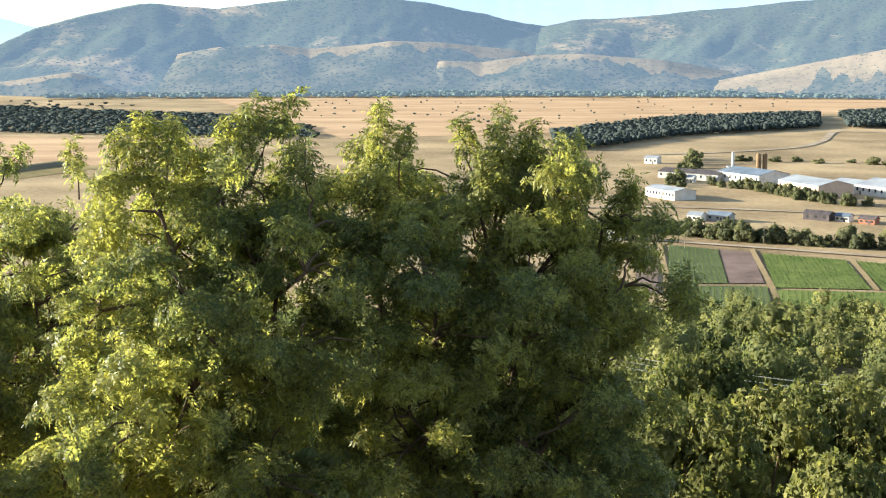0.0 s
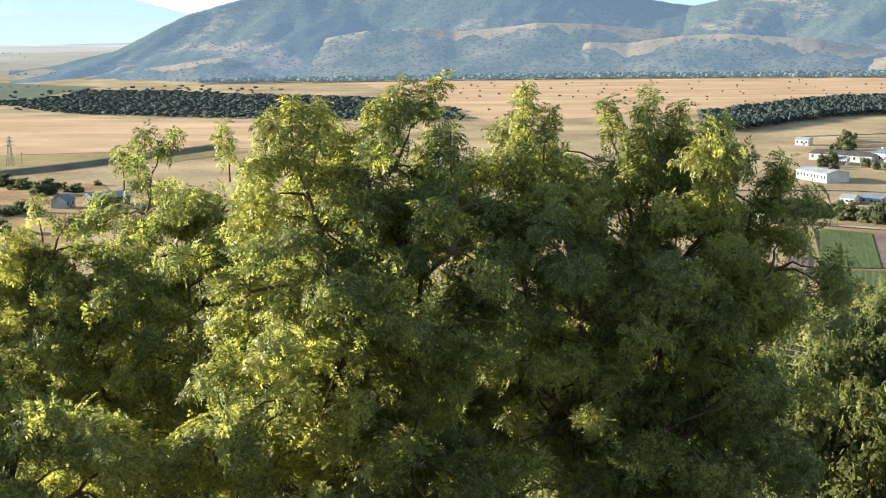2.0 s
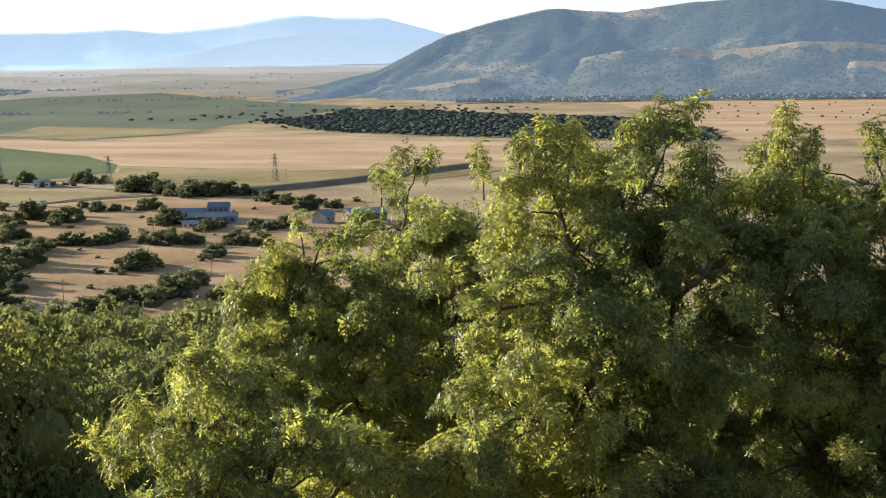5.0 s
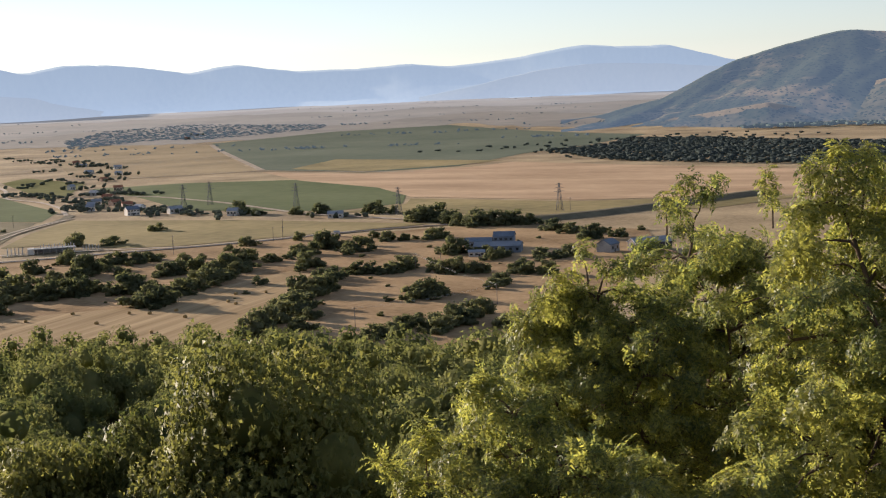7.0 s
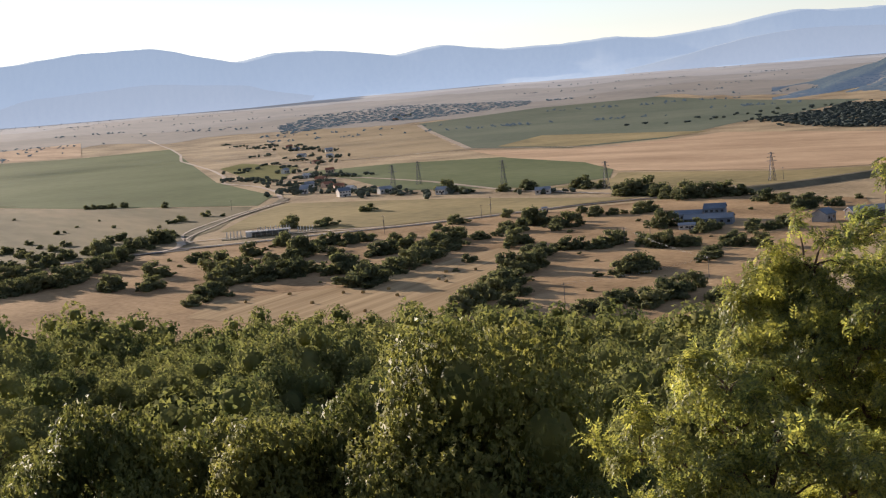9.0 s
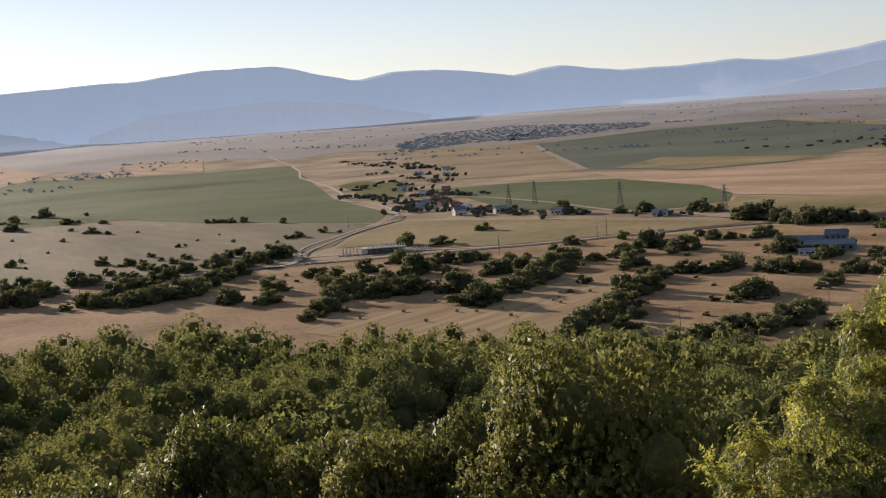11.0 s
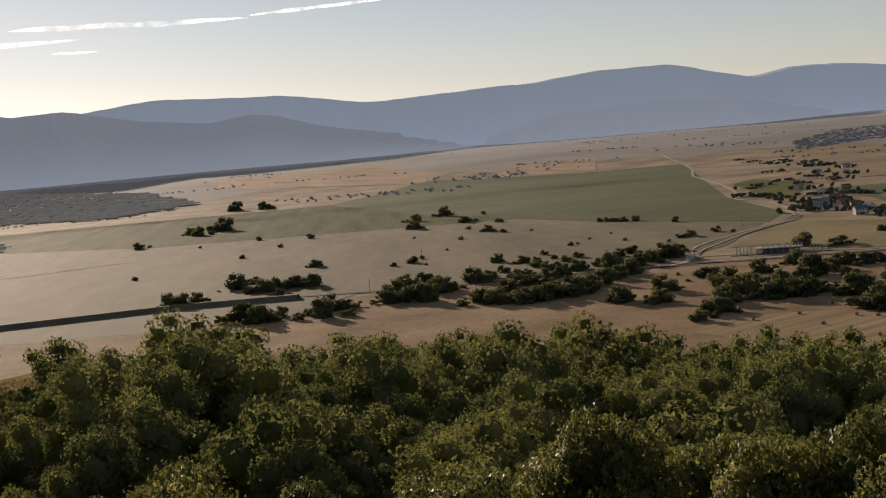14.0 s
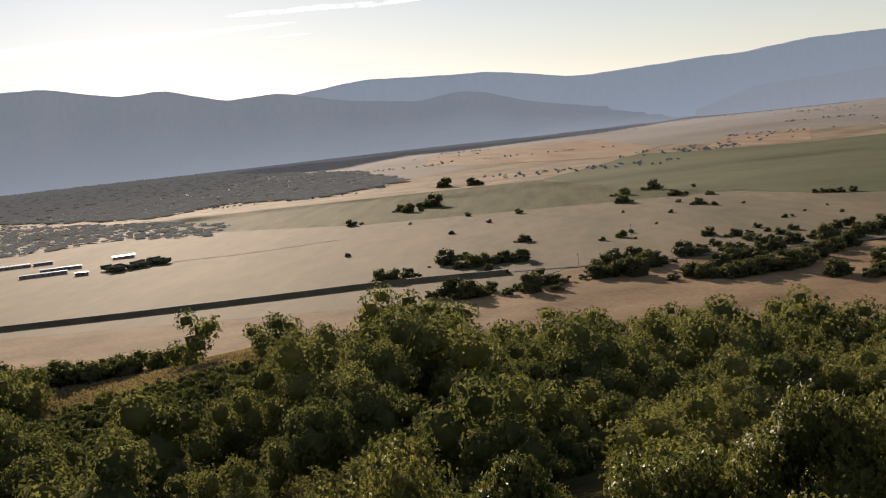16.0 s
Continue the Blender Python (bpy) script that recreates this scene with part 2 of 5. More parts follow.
M_MIDHILL = make_mat("haze_glow_foothill", (0.07, 0.09, 0.075), (0.14, 0.14, 0.10), 0.5, 9, 1.0, uv=True, foot_haze=0.45, glow=((0.47, 0.53, 0.61), 0.325))



# ---------------------------------------------------------------- mesh helpers
def quads(name, verts, faces, material, smooth=False, normals=None):
    """A mesh from an array of points and an array of faces with three or four corners."""
    verts, faces = np.asarray(verts, np.float32).reshape(-1, 3), np.asarray(faces, np.int32)
    faces = faces.reshape(-1, faces.shape[-1])
    me = bpy.data.meshes.new(name)
    me.vertices.add(len(verts))
    me.vertices.foreach_set("co", verts.ravel())
    me.loops.add(faces.size)
    me.loops.foreach_set("vertex_index", faces.ravel())
    me.polygons.add(len(faces))
    me.polygons.foreach_set("loop_start", np.arange(0, faces.size, faces.shape[-1], dtype=np.int32))
    if smooth:
        me.polygons.foreach_set("use_smooth", np.ones(len(faces), bool))
    me.materials.append(material)
    me.update(calc_edges=True)
    if normals is not None:
        me.polygons.foreach_set("use_smooth", np.ones(len(faces), bool))
        me.normals_split_custom_set_from_vertices(np.asarray(normals, np.float32).reshape(-1, 3))
    return me


def thing(name, label, category, m=None, group="", kind=""):
    ob = new(name)
    ob.empty_display_size = 0.2
    if m is not None:
        ob.matrix_world = m
    return tagged(ob, label, category, group, kind)


def part(name, bm, material, parent, label=""):
    """A bmesh, or a mesh, as one object under a thing or part."""
    if isinstance(bm, bmesh.types.BMesh):
        me = bpy.data.meshes.new(name)
        bm.to_mesh(me)
        bm.free()
        me.materials.append(material)
    else:
        me = bm
    ob = new(name, me)
    ob.parent = parent
    return tagged(ob, label)


def box(size, at, bevel=0.0, turn=0.0):
    bm = bmesh.new()
    bmesh.ops.create_cube(bm, size=1, matrix=pose(*at, 0, 0, turn) @ Matrix.Diagonal((*size, 1)))
    if bevel:
        bmesh.ops.bevel(bm, geom=bm.edges[:], offset=bevel, segments=1, affect="EDGES")
    return bm


def rod(a, b, ra, rb, sides=8):
    bm = bmesh.new()
    a, b = Vector(a), Vector(b)
    m = Matrix.Translation((a + b) / 2) @ (b - a).to_track_quat("Z", "Y").to_matrix().to_4x4()
    bmesh.ops.create_cone(bm, cap_ends=True, segments=sides, radius1=ra, radius2=rb, depth=(b - a).length, matrix=m)
    return bm


def join(*bms):
    """Several pieces of one part as one bmesh."""
    first = bms[0]
    for other in bms[1:]:
        me = bpy.data.meshes.new("piece")
        other.to_mesh(me)
        other.free()
        first.from_mesh(me)
        bpy.data.meshes.remove(me)
    return first


# ---------------------------------------------------------------- the lie of the land
EDGE_AZ = [-40, -16, -10, 28, 39, 48, 53, 60, 65, 69, 73, 80, 110]
EDGE_DEP = [10.6, 10.5, 10.3, 10.3, 9.4, 8.7, 7.8, 7.5, 7.1, 6.0, 5.5, 6.1, 6.3]  # how far below the horizon the wood ends
EDGE_R = [460, 460, 460, 460, 450, 430, 415, 390, 370, 356, 345, 332, 325]
CANOPY = 8.0


def polar(x, y):
    return np.hypot(x, y), np.degrees(np.arctan2(-np.asarray(x, float), y))


def spot(az, r):
    return -r * math.sin(radians(az)), r * math.cos(radians(az))


def air_distance(r):
    """The plain is drawn together beyond 2.5 km: how far off it lies in truth."""
    far = np.maximum(np.asarray(r, float) - 2500, 0)
    return np.asarray(r, float) + 0.00168 * far ** 2


def ground_z(x, y):
    r, az = polar(np.asarray(x, float), np.asarray(y, float))
    plain = EYE[2] * (1 - r / np.maximum(air_distance(r), 1e-6))
    dep, edge = np.interp(az, EDGE_AZ, EDGE_DEP), np.interp(az, EDGE_AZ, EDGE_R)

    def slope(rr):
        d = dep + (17.5 - dep) * np.exp(-(np.maximum(rr, 60) - 60) / 115)
        return EYE[2] - rr * np.tan(np.radians(d)) - CANOPY

    z60 = slope(np.full_like(r, 60.0))
    roll = 2.6 * np.sin(r / 31 + az * 0.11) * np.cos(az * 0.23 + r / 57) * np.clip((r - 60) / 80, 0, 1) * np.clip((edge + 60 - r) / 60, 0, 1)
    hill = roll + np.where(r < 60, 93.4 + (z60 - 93.4) * r / 60, slope(np.minimum(r, edge)) - 0.38 * np.maximum(r - edge, 0))
    hill = hill + 1.8 * np.exp(-((az - 78) / 4.5) ** 2 - ((r - 305) / 30) ** 2)  # the bare knoll
    front = np.maximum(hill, plain)
    w = np.clip((np.abs(az - 32) - 72) / 45, 0, 1)
    w = w * w * (3 - 2 * w)
    back = 93.4 + 0.06 * np.minimum(r, 400)
    return front * (1 - w) + back * w


def gz(x, y):
    return float(ground_z(x, y))


def build_ground():
    az = np.concatenate([np.arange(-180, -30, 6.0), np.arange(-30, 100, 0.5), np.arange(100, 180, 6.0)])
    rs = np.concatenate([np.array([0.02, 2, 4]), np.arange(6, 60, 5.0), np.arange(60, 700, 12.0), np.arange(700, 2500, 50.0), np.arange(2500, 4701, 55.0)])
    a, r = np.meshgrid(np.radians(az), rs, indexing="ij")
    x, y = -r * np.sin(a) + 0.4 * (r < 1), r * np.cos(a)
    z = ground_z(x, y)
    v = np.stack([x, y, z], -1).reshape(-1, 3)
    n, k = len(az), len(rs)
    i, j = np.meshgrid(np.arange(n), np.arange(k - 1), indexing="ij")
    i2 = (i + 1) % n
    f = np.stack([i * k + j, i * k + j + 1, i2 * k + j + 1, i2 * k + j], -1).reshape(-1, 4)
    me = quads("ground", v, f[:, ::-1], M_GROUND, True)
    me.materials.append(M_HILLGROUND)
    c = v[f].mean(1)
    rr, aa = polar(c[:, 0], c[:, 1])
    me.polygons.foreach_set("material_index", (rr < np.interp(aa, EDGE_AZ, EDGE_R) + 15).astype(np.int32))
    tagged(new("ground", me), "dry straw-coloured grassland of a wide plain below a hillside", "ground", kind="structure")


build_ground()


def drape(name, corners, material, lift, label, step=70.0, category="field"):
    bm = bmesh.new()
    bm.faces.new([bm.verts.new((x, y, 0)) for x, y in corners])
    bmesh.ops.triangulate(bm, faces=bm.faces[:])
    for _ in range(5):
        long = [e for e in bm.edges if e.calc_length() > step]
        if not long:
            break
        bmesh.ops.subdivide_edges(bm, edges=long, cuts=1)
        bmesh.ops.triangulate(bm, faces=bm.faces[:])
    for v in bm.verts:
        r = math.hypot(v.co.x, v.co.y)
        v.co.z = gz(v.co.x, v.co.y) + lift + max(0, r - 2400) * 0.0006
    bmesh.ops.recalc_face_normals(bm, faces=bm.faces[:])
    me = bpy.data.meshes.new(name)
    bm.to_mesh(me)
    bm.free()
    if len(me.polygons) and me.polygons[0].normal.z < 0:
        me.flip_normals()
    me.materials.append(material)
    return tagged(new(name, me), label, category, kind="structure")


def ribbon(name, pts, width, material, lift, label, height=0.0, shoulder=0.0, step=12.0, category="road"):
    """A road, track or bank along a line; height raises it as a bank with sloping shoulders."""
    line = []
    for (x0, y0), (x1, y1) in zip(pts, pts[1:]):
        n = max(1, int(math.hypot(x1 - x0, y1 - y0) / step))
        line += [(x0 + (x1 - x0) * i / n, y0 + (y1 - y0) * i / n) for i in range(n)]
    line.append(pts[-1])
    p = np.array(line, float)
    for _ in range(6):
        p[1:-1] = (p[:-2] + 2 * p[1:-1] + p[2:]) / 4
    d = np.gradient(p, axis=0)
    d /= np.linalg.norm(d, axis=1)[:, None] + 1e-9
    side = np.stack([d[:, 1], -d[:, 0]], 1)
    wob = np.array([noise.noise((a * 0.05, b * 0.05, 3.1)) for a, b in p])[:, None] * width * 0.25
    offs = [(-width / 2 - shoulder, 0), (-width / 2, 1), (width / 2, 1), (width / 2 + shoulder, 0)] if shoulder else [(-width / 2, 0), (width / 2, 0)]
    cols = []
    for o, up in offs:
        q = p + side * (o + np.sign(o) * np.abs(wob) * 0.5)
        cols.append(np.column_stack([q, ground_z(q[:, 0], q[:, 1]) + lift + up * height]))
    k = len(cols)
    v = np.stack(cols, 1).reshape(-1, 3)
    i, j = np.meshgrid(np.arange(len(p) - 1), np.arange(k - 1), indexing="ij")
    f = np.stack([i * k + j, i * k + j + 1, (i + 1) * k + j + 1, (i + 1) * k + j], -1).reshape(-1, 4)
    me = quads(name, v, f, material)
    if me.polygons[0].normal.z < 0:
        me.flip_normals()
    return tagged(new(name, me), label, category, kind="structure")


# ---------------------------------------------------------------- hills round the plain
def fractal(x, y, z, octaves=5):
    return noise.fractal((x, y, z), 0.9, 2.1, octaves)


def ridge(name, summits, near, far, foot, material, label, rough=0.12, bend=1.0, step=0.2, rows=34, spurs=0.0, cap=None):
    """A range of hills: summits are (azimuth, degrees above the horizon); foot is the same for its lower edge."""
    summits, foot = sorted(summits), sorted(foot)
    az = np.arange(summits[0][0], summits[-1][0] + step, step)
    crest = np.interp(az, *zip(*summits))
    for _ in range(3):
        crest[1:-1] = (crest[:-2] + crest[1:-1] * 2 + crest[2:]) / 4
    low = np.interp(az, *zip(*foot))
    v = []
    for a, c, l in zip(az, crest, low):
        c += rough * fractal(a * 0.45, rows * 0.31, 1.7) + rough * 0.25 * fractal(a * 2.2, rows * 0.7, 5.2)
        n0 = near(a) if callable(near) else near
        for k in range(rows + 3):
            s = min(k / (rows - 1), 1.0)
            f0 = far(a) if callable(far) else far
            r = n0 + (f0 - n0) * s + max(0, k - rows + 1) * 12
            fold = spurs * math.sin(math.pi * s) * (fractal(a * 0.22 + 1.2 * s, s * 1.1, 8.8, 4) + 0.3 * fractal(a * 0.8 + 2 * s, s * 2, 2.8, 3))
            e = l + (c - l) * (s ** bend) + fold - max(0, k - rows + 1) * 0.35
            x, y = spot(a, r)
            v.append((x, y, EYE[2] + r * math.tan(radians(e))))
    n, m = len(az), rows + 3
    i, j = np.meshgrid(np.arange(n - 1), np.arange(m - 1), indexing="ij")
    f = np.stack([i * m + j, (i + 1) * m + j, (i + 1) * m + j + 1, i * m + j + 1], -1).reshape(-1, 4)
    me = quads(name, v, f, material, True)
    uvs = np.stack(np.meshgrid(az, np.linspace(0, (crest - low).mean(), m), indexing="ij"), -1).reshape(-1, 2)
    me.uv_layers.new(name="UVMap").data.foreach_set("uv", uvs[f.ravel()].astype(np.float32).ravel())
    if cap:  # dry grass along the crest
        me.materials.append(cap[0])
        deep = np.array([cap[1] * (0.9 + 1.5 * fractal(a * 0.5, 4.4, 3.3) + 0.35 * fractal(a * 2.1, 2.2, 0.4) + 0.1 * fractal(a * 9.0, 1.2, 0.9)) for a in az])
        deep *= np.clip(np.minimum(az - az[0], az[-1] - az) / 1.2, 0.15, 1)
        me.polygons.foreach_set("material_index", (j / (rows - 1) > 1 - deep[i]).astype(np.int32).ravel())
    if me.polygons[len(me.polygons) // 2].normal.z < 0:
        me.flip_normals()
    return tagged(new(name, me), label, "hills", kind="structure")


# the haze on these ranges is the painted glow of their materials
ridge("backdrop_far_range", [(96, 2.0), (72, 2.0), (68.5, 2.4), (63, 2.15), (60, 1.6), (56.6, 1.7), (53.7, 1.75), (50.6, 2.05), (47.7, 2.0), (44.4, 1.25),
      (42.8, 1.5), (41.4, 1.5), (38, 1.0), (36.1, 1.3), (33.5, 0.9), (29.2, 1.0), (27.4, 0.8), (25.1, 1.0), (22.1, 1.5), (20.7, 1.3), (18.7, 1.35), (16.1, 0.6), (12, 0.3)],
      4050, 4930, [(96, -0.7), (12, -0.7)], M_FARHILL, "far mountain range with blue evening haze painted as glow", 0.06, 2.2, spurs=0.09)
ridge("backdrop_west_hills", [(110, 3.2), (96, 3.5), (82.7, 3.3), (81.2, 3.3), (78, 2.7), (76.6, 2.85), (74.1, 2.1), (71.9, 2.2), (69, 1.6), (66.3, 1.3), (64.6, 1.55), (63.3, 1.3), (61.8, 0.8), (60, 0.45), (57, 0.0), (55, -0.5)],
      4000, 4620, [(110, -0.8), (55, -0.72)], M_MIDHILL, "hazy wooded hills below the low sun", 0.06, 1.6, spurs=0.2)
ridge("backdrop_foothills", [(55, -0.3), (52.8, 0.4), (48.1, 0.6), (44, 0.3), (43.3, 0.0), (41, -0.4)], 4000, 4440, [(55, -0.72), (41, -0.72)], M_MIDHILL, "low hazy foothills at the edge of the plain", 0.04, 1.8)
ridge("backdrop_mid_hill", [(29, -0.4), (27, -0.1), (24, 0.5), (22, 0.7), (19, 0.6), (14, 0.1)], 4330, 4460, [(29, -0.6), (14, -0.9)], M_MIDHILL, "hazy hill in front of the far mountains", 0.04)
ridge("backdrop_high_slope", [(6, 1.2), (2, 1.9), (-4, 2.3), (-10, 2.6), (-18, 3.0), (-40, 3.2)], 4680, 4930, [(6, -1.0), (-40, -1.0)], M_FARHILL, "high mountain slope, haze-painted blue, behind the wooded hill", 0.08)
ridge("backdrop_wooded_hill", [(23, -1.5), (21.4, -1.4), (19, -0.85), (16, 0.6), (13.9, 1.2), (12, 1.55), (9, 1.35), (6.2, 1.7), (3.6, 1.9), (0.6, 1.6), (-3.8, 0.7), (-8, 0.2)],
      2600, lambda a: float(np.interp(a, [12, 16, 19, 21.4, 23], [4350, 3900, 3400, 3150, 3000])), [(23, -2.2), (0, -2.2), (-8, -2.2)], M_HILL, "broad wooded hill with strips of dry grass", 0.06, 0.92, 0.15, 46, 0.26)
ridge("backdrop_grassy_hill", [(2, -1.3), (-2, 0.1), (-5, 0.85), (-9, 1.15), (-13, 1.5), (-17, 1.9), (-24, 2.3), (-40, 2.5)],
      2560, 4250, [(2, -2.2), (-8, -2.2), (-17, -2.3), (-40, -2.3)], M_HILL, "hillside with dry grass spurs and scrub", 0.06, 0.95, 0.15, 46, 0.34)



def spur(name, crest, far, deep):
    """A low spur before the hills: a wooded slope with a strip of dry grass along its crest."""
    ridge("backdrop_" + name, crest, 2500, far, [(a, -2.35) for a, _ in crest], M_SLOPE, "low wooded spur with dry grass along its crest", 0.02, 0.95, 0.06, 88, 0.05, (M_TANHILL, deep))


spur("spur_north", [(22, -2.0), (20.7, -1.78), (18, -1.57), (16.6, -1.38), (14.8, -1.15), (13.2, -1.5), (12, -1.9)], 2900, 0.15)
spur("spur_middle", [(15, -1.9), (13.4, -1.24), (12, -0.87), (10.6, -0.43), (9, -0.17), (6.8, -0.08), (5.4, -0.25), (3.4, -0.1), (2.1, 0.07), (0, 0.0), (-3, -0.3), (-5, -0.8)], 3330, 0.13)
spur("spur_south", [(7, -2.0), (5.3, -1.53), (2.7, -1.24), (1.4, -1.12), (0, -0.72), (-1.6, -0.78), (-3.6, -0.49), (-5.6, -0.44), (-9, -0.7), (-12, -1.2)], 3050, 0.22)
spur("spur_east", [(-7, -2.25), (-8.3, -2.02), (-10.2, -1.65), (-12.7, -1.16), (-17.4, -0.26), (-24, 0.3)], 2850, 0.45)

# ---------------------------------------------------------------- fields and roads
FIELDS = [
    ("field_green_west", [(-2392, 1502), (-2217, 1560), (-2033, 1660), (-1949, 1798), (-1106, 1080), (-879, 928), (-821, 847), (-1049, 844), (-1397, 888), (-1970, 1062)], M_GREEN, 0.15, "wide green crop field on the plain"),
    ("field_stubble_west", [(-2240, 1562), (-2477, 1782), (-2403, 1959), (-2073, 1688)], M_PEACH, 0.2, "pale peach stubble field"),
    ("field_stubble_far_west", [(-2870, 1262), (-3222, 1419), (-3046, 1781), (-2489, 1629), (-2348, 1469)], M_PEACH, 0.15, "pale peach stubble field"),
    ("field_green_middle", [(-1068, 1183), (-997, 1259), (-865, 1295), (-715, 1202), (-619, 1094), (-577, 1013), (-602, 947), (-752, 947), (-907, 1071)], M_GREEN, 0.15, "green crop field behind the village"),
    ("field_green_far", [(-1687, 2218), (-1043, 1472), (-847, 1400), (-772, 1496), (-802, 1755), (-792, 1967), (-816, 2297), (-1410, 2694), (-1600, 2518)], M_GREENFAR, 0.15, "large bluish-green crop field"),
    ("field_olive_patch", [(-1004, 1480), (-859, 1420), (-783, 1518), (-762, 1600), (-1065, 1685)], M_OLIVE, 0.25, "olive patch in the green field"),
    ("field_tan", [(-1619, 1715), (-1948, 2170), (-1672, 2191), (-1045, 1457), (-1127, 1356), (-1227, 1329)], M_TAN, 0.15, "mown tan field"),
    ("field_stubble_east", [(-1012, 1428), (-835, 1381), (-747, 1477), (-731, 1566), (-495, 1454), (-330, 1390), (-250, 1100), (-373, 1063), (-431, 1043), (-603, 1075), (-699, 1180), (-854, 1278)], M_PEACH, 0.15, "peach-coloured stubble field with mown swaths"),
    ("field_olive_east", [(-594, 1058), (-427, 1033), (-370, 1050), (-250, 1085), (-300, 980), (-414, 928), (-522, 932), (-590, 937), (-571, 1008)], M_OLIVE, 0.15, "olive-green pasture"),
    ("field_yellow", [(-1298, 1276), (-1342, 1363), (-1149, 1263), (-1023, 1096), (-1019, 1057)], M_YELLOW, 0.15, "yellow-green field beside the village track"),
    ("field_roadside", [(-802, 860), (-640, 875), (-468, 860), (-501, 815), (-576, 716), (-607, 700), (-675, 713), (-702, 684), (-757, 769)], M_OLIVE, 0.15, "olive-green pasture between two roads"),
    ("field_meadow", [(-215, 440), (-330, 395), (-450, 405), (-600, 370), (-700, 330), (-770, 440), (-690, 540), (-640, 610), (-590, 690), (-500, 785), (-420, 860), (-300, 840), (-240, 700)], M_MEADOW, 0.08, "orange dry meadow with rough grass"),
    ("field_bales", [(-449, 412), (-470, 450), (-430, 495), (-425, 620), (-404, 611), (-378, 549), (-335, 452), (-329, 400)], M_MOWN, 0.2, "mown straw field with parallel swaths"),
    ("field_pasture_west", [(-700, 330), (-860, 100), (-1000, -250), (-2000, -300), (-2250, 450), (-1950, 1050), (-1397, 885), (-1049, 840), (-820, 840), (-720, 700), (-680, 600), (-775, 435)], M_WESTPASTURE, 0.06, "greyish olive pasture on the western plain"),
    ("field_foot_west", [(-240, 430), (-352, 212), (-352, 126), (-350, 40), (-352, -100), (-1000, -250), (-860, 100), (-700, 330), (-600, 370), (-450, 405), (-330, 395)], M_MEADOW, 0.02, "rough dry pasture between the wood and the road"),
    ("field_olive_strips", [(-1950, 1050), (-2250, 450), (-1750, 430), (-1450, 560), (-1180, 880), (-1397, 890)], M_WESTGREEN, 0.12, "olive-green pasture in long strips"),
    ("field_north", [(-100, 1400), (-400, 2400), (100, 2450), (500, 2420), (900, 2300), (700, 1950), (480, 1870), (300, 1750), (100, 1470)], M_PEACH, 0.12, "wide dry peach-coloured grassland below the hills"),
    ("field_plot_dark_green", [(107, 654), (127, 640), (113, 548), (90, 548)], M_GREEN, 0.15, "dark green vegetable plot"),
    ("field_plot_brown", [(128, 640), (141, 631), (128, 548), (114, 548)], M_SOIL, 0.15, "bare brown ploughed plot"),
    ("field_plot_low", [(89, 543), (127, 540), (122, 511), (111, 462), (76, 462)], M_GREEN, 0.15, "green vegetable plot in rows"),
    ("field_plot_green", [(145, 628), (177, 608), (166, 534), (130, 538)], M_PLOT, 0.15, "bright green crop plot"),
    ("field_plot_east", [(181, 604), (219, 583), (198, 526), (170, 531)], M_PLOT, 0.15, "bright green crop plot"),
    ("field_plot_south", [(129, 533), (196, 522), (171, 453), (110, 453)], M_PLOT, 0.15, "green crop plot by the wood"),
    ("field_strip_brown", [(93, 654), (101, 645), (82, 526), (73, 526)], M_SOIL, 0.15, "narrow brown ploughed strip"),
]
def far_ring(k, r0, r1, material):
    """A far stretch of the plain with a ragged near edge; its glow paints haze."""
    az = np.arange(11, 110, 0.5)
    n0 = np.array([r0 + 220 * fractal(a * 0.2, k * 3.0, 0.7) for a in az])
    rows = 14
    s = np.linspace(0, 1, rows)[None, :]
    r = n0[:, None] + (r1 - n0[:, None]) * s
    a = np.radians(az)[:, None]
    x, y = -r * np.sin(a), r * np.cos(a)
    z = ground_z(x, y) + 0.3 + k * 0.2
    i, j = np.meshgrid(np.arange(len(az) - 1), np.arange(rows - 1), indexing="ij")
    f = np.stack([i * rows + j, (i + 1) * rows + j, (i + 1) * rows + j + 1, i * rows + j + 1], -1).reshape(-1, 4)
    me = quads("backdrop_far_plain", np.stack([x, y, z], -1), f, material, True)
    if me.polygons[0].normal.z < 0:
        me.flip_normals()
    tagged(new("backdrop_far_plain", me), "far grassland with pale haze painted as glow at the end of the plain", "plain", kind="structure")


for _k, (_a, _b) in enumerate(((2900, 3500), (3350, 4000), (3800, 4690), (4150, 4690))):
    far_ring(_k, _a, _b, M_HAZEPLAIN[_k])
for _k, (_name, _pts, _mat, _lift, _label) in enumerate(FIELDS):
    drape(_name, _pts, _mat, _lift + 0.012 * _k, _label, 25.0 if _name == "field_foot_west" else 70.0)

ribbon("road_village", [(-672, 622), (-700, 646), (-716, 668), (-741, 711), (-769, 762), (-783, 790), (-804, 843), (-815, 876), (-839, 899)], 8, M_EARTH, 0.5, "dark cutting of the road to the village")
ribbon("road_village_verge", [(-676, 632), (-722, 660), (-735, 680), (-761, 733), (-789, 792), (-808, 844), (-813, 876)], 1.9, M_VERGE, 0.55, "pale gravel verge of the village road")
ribbon("road_village_verge", [(-672, 622), (-694, 638), (-712, 664), (-724, 690), (-751, 736), (-776, 779), (-800, 837), (-810, 872)], 1.9, M_VERGE, 0.55, "pale gravel verge of the village road")
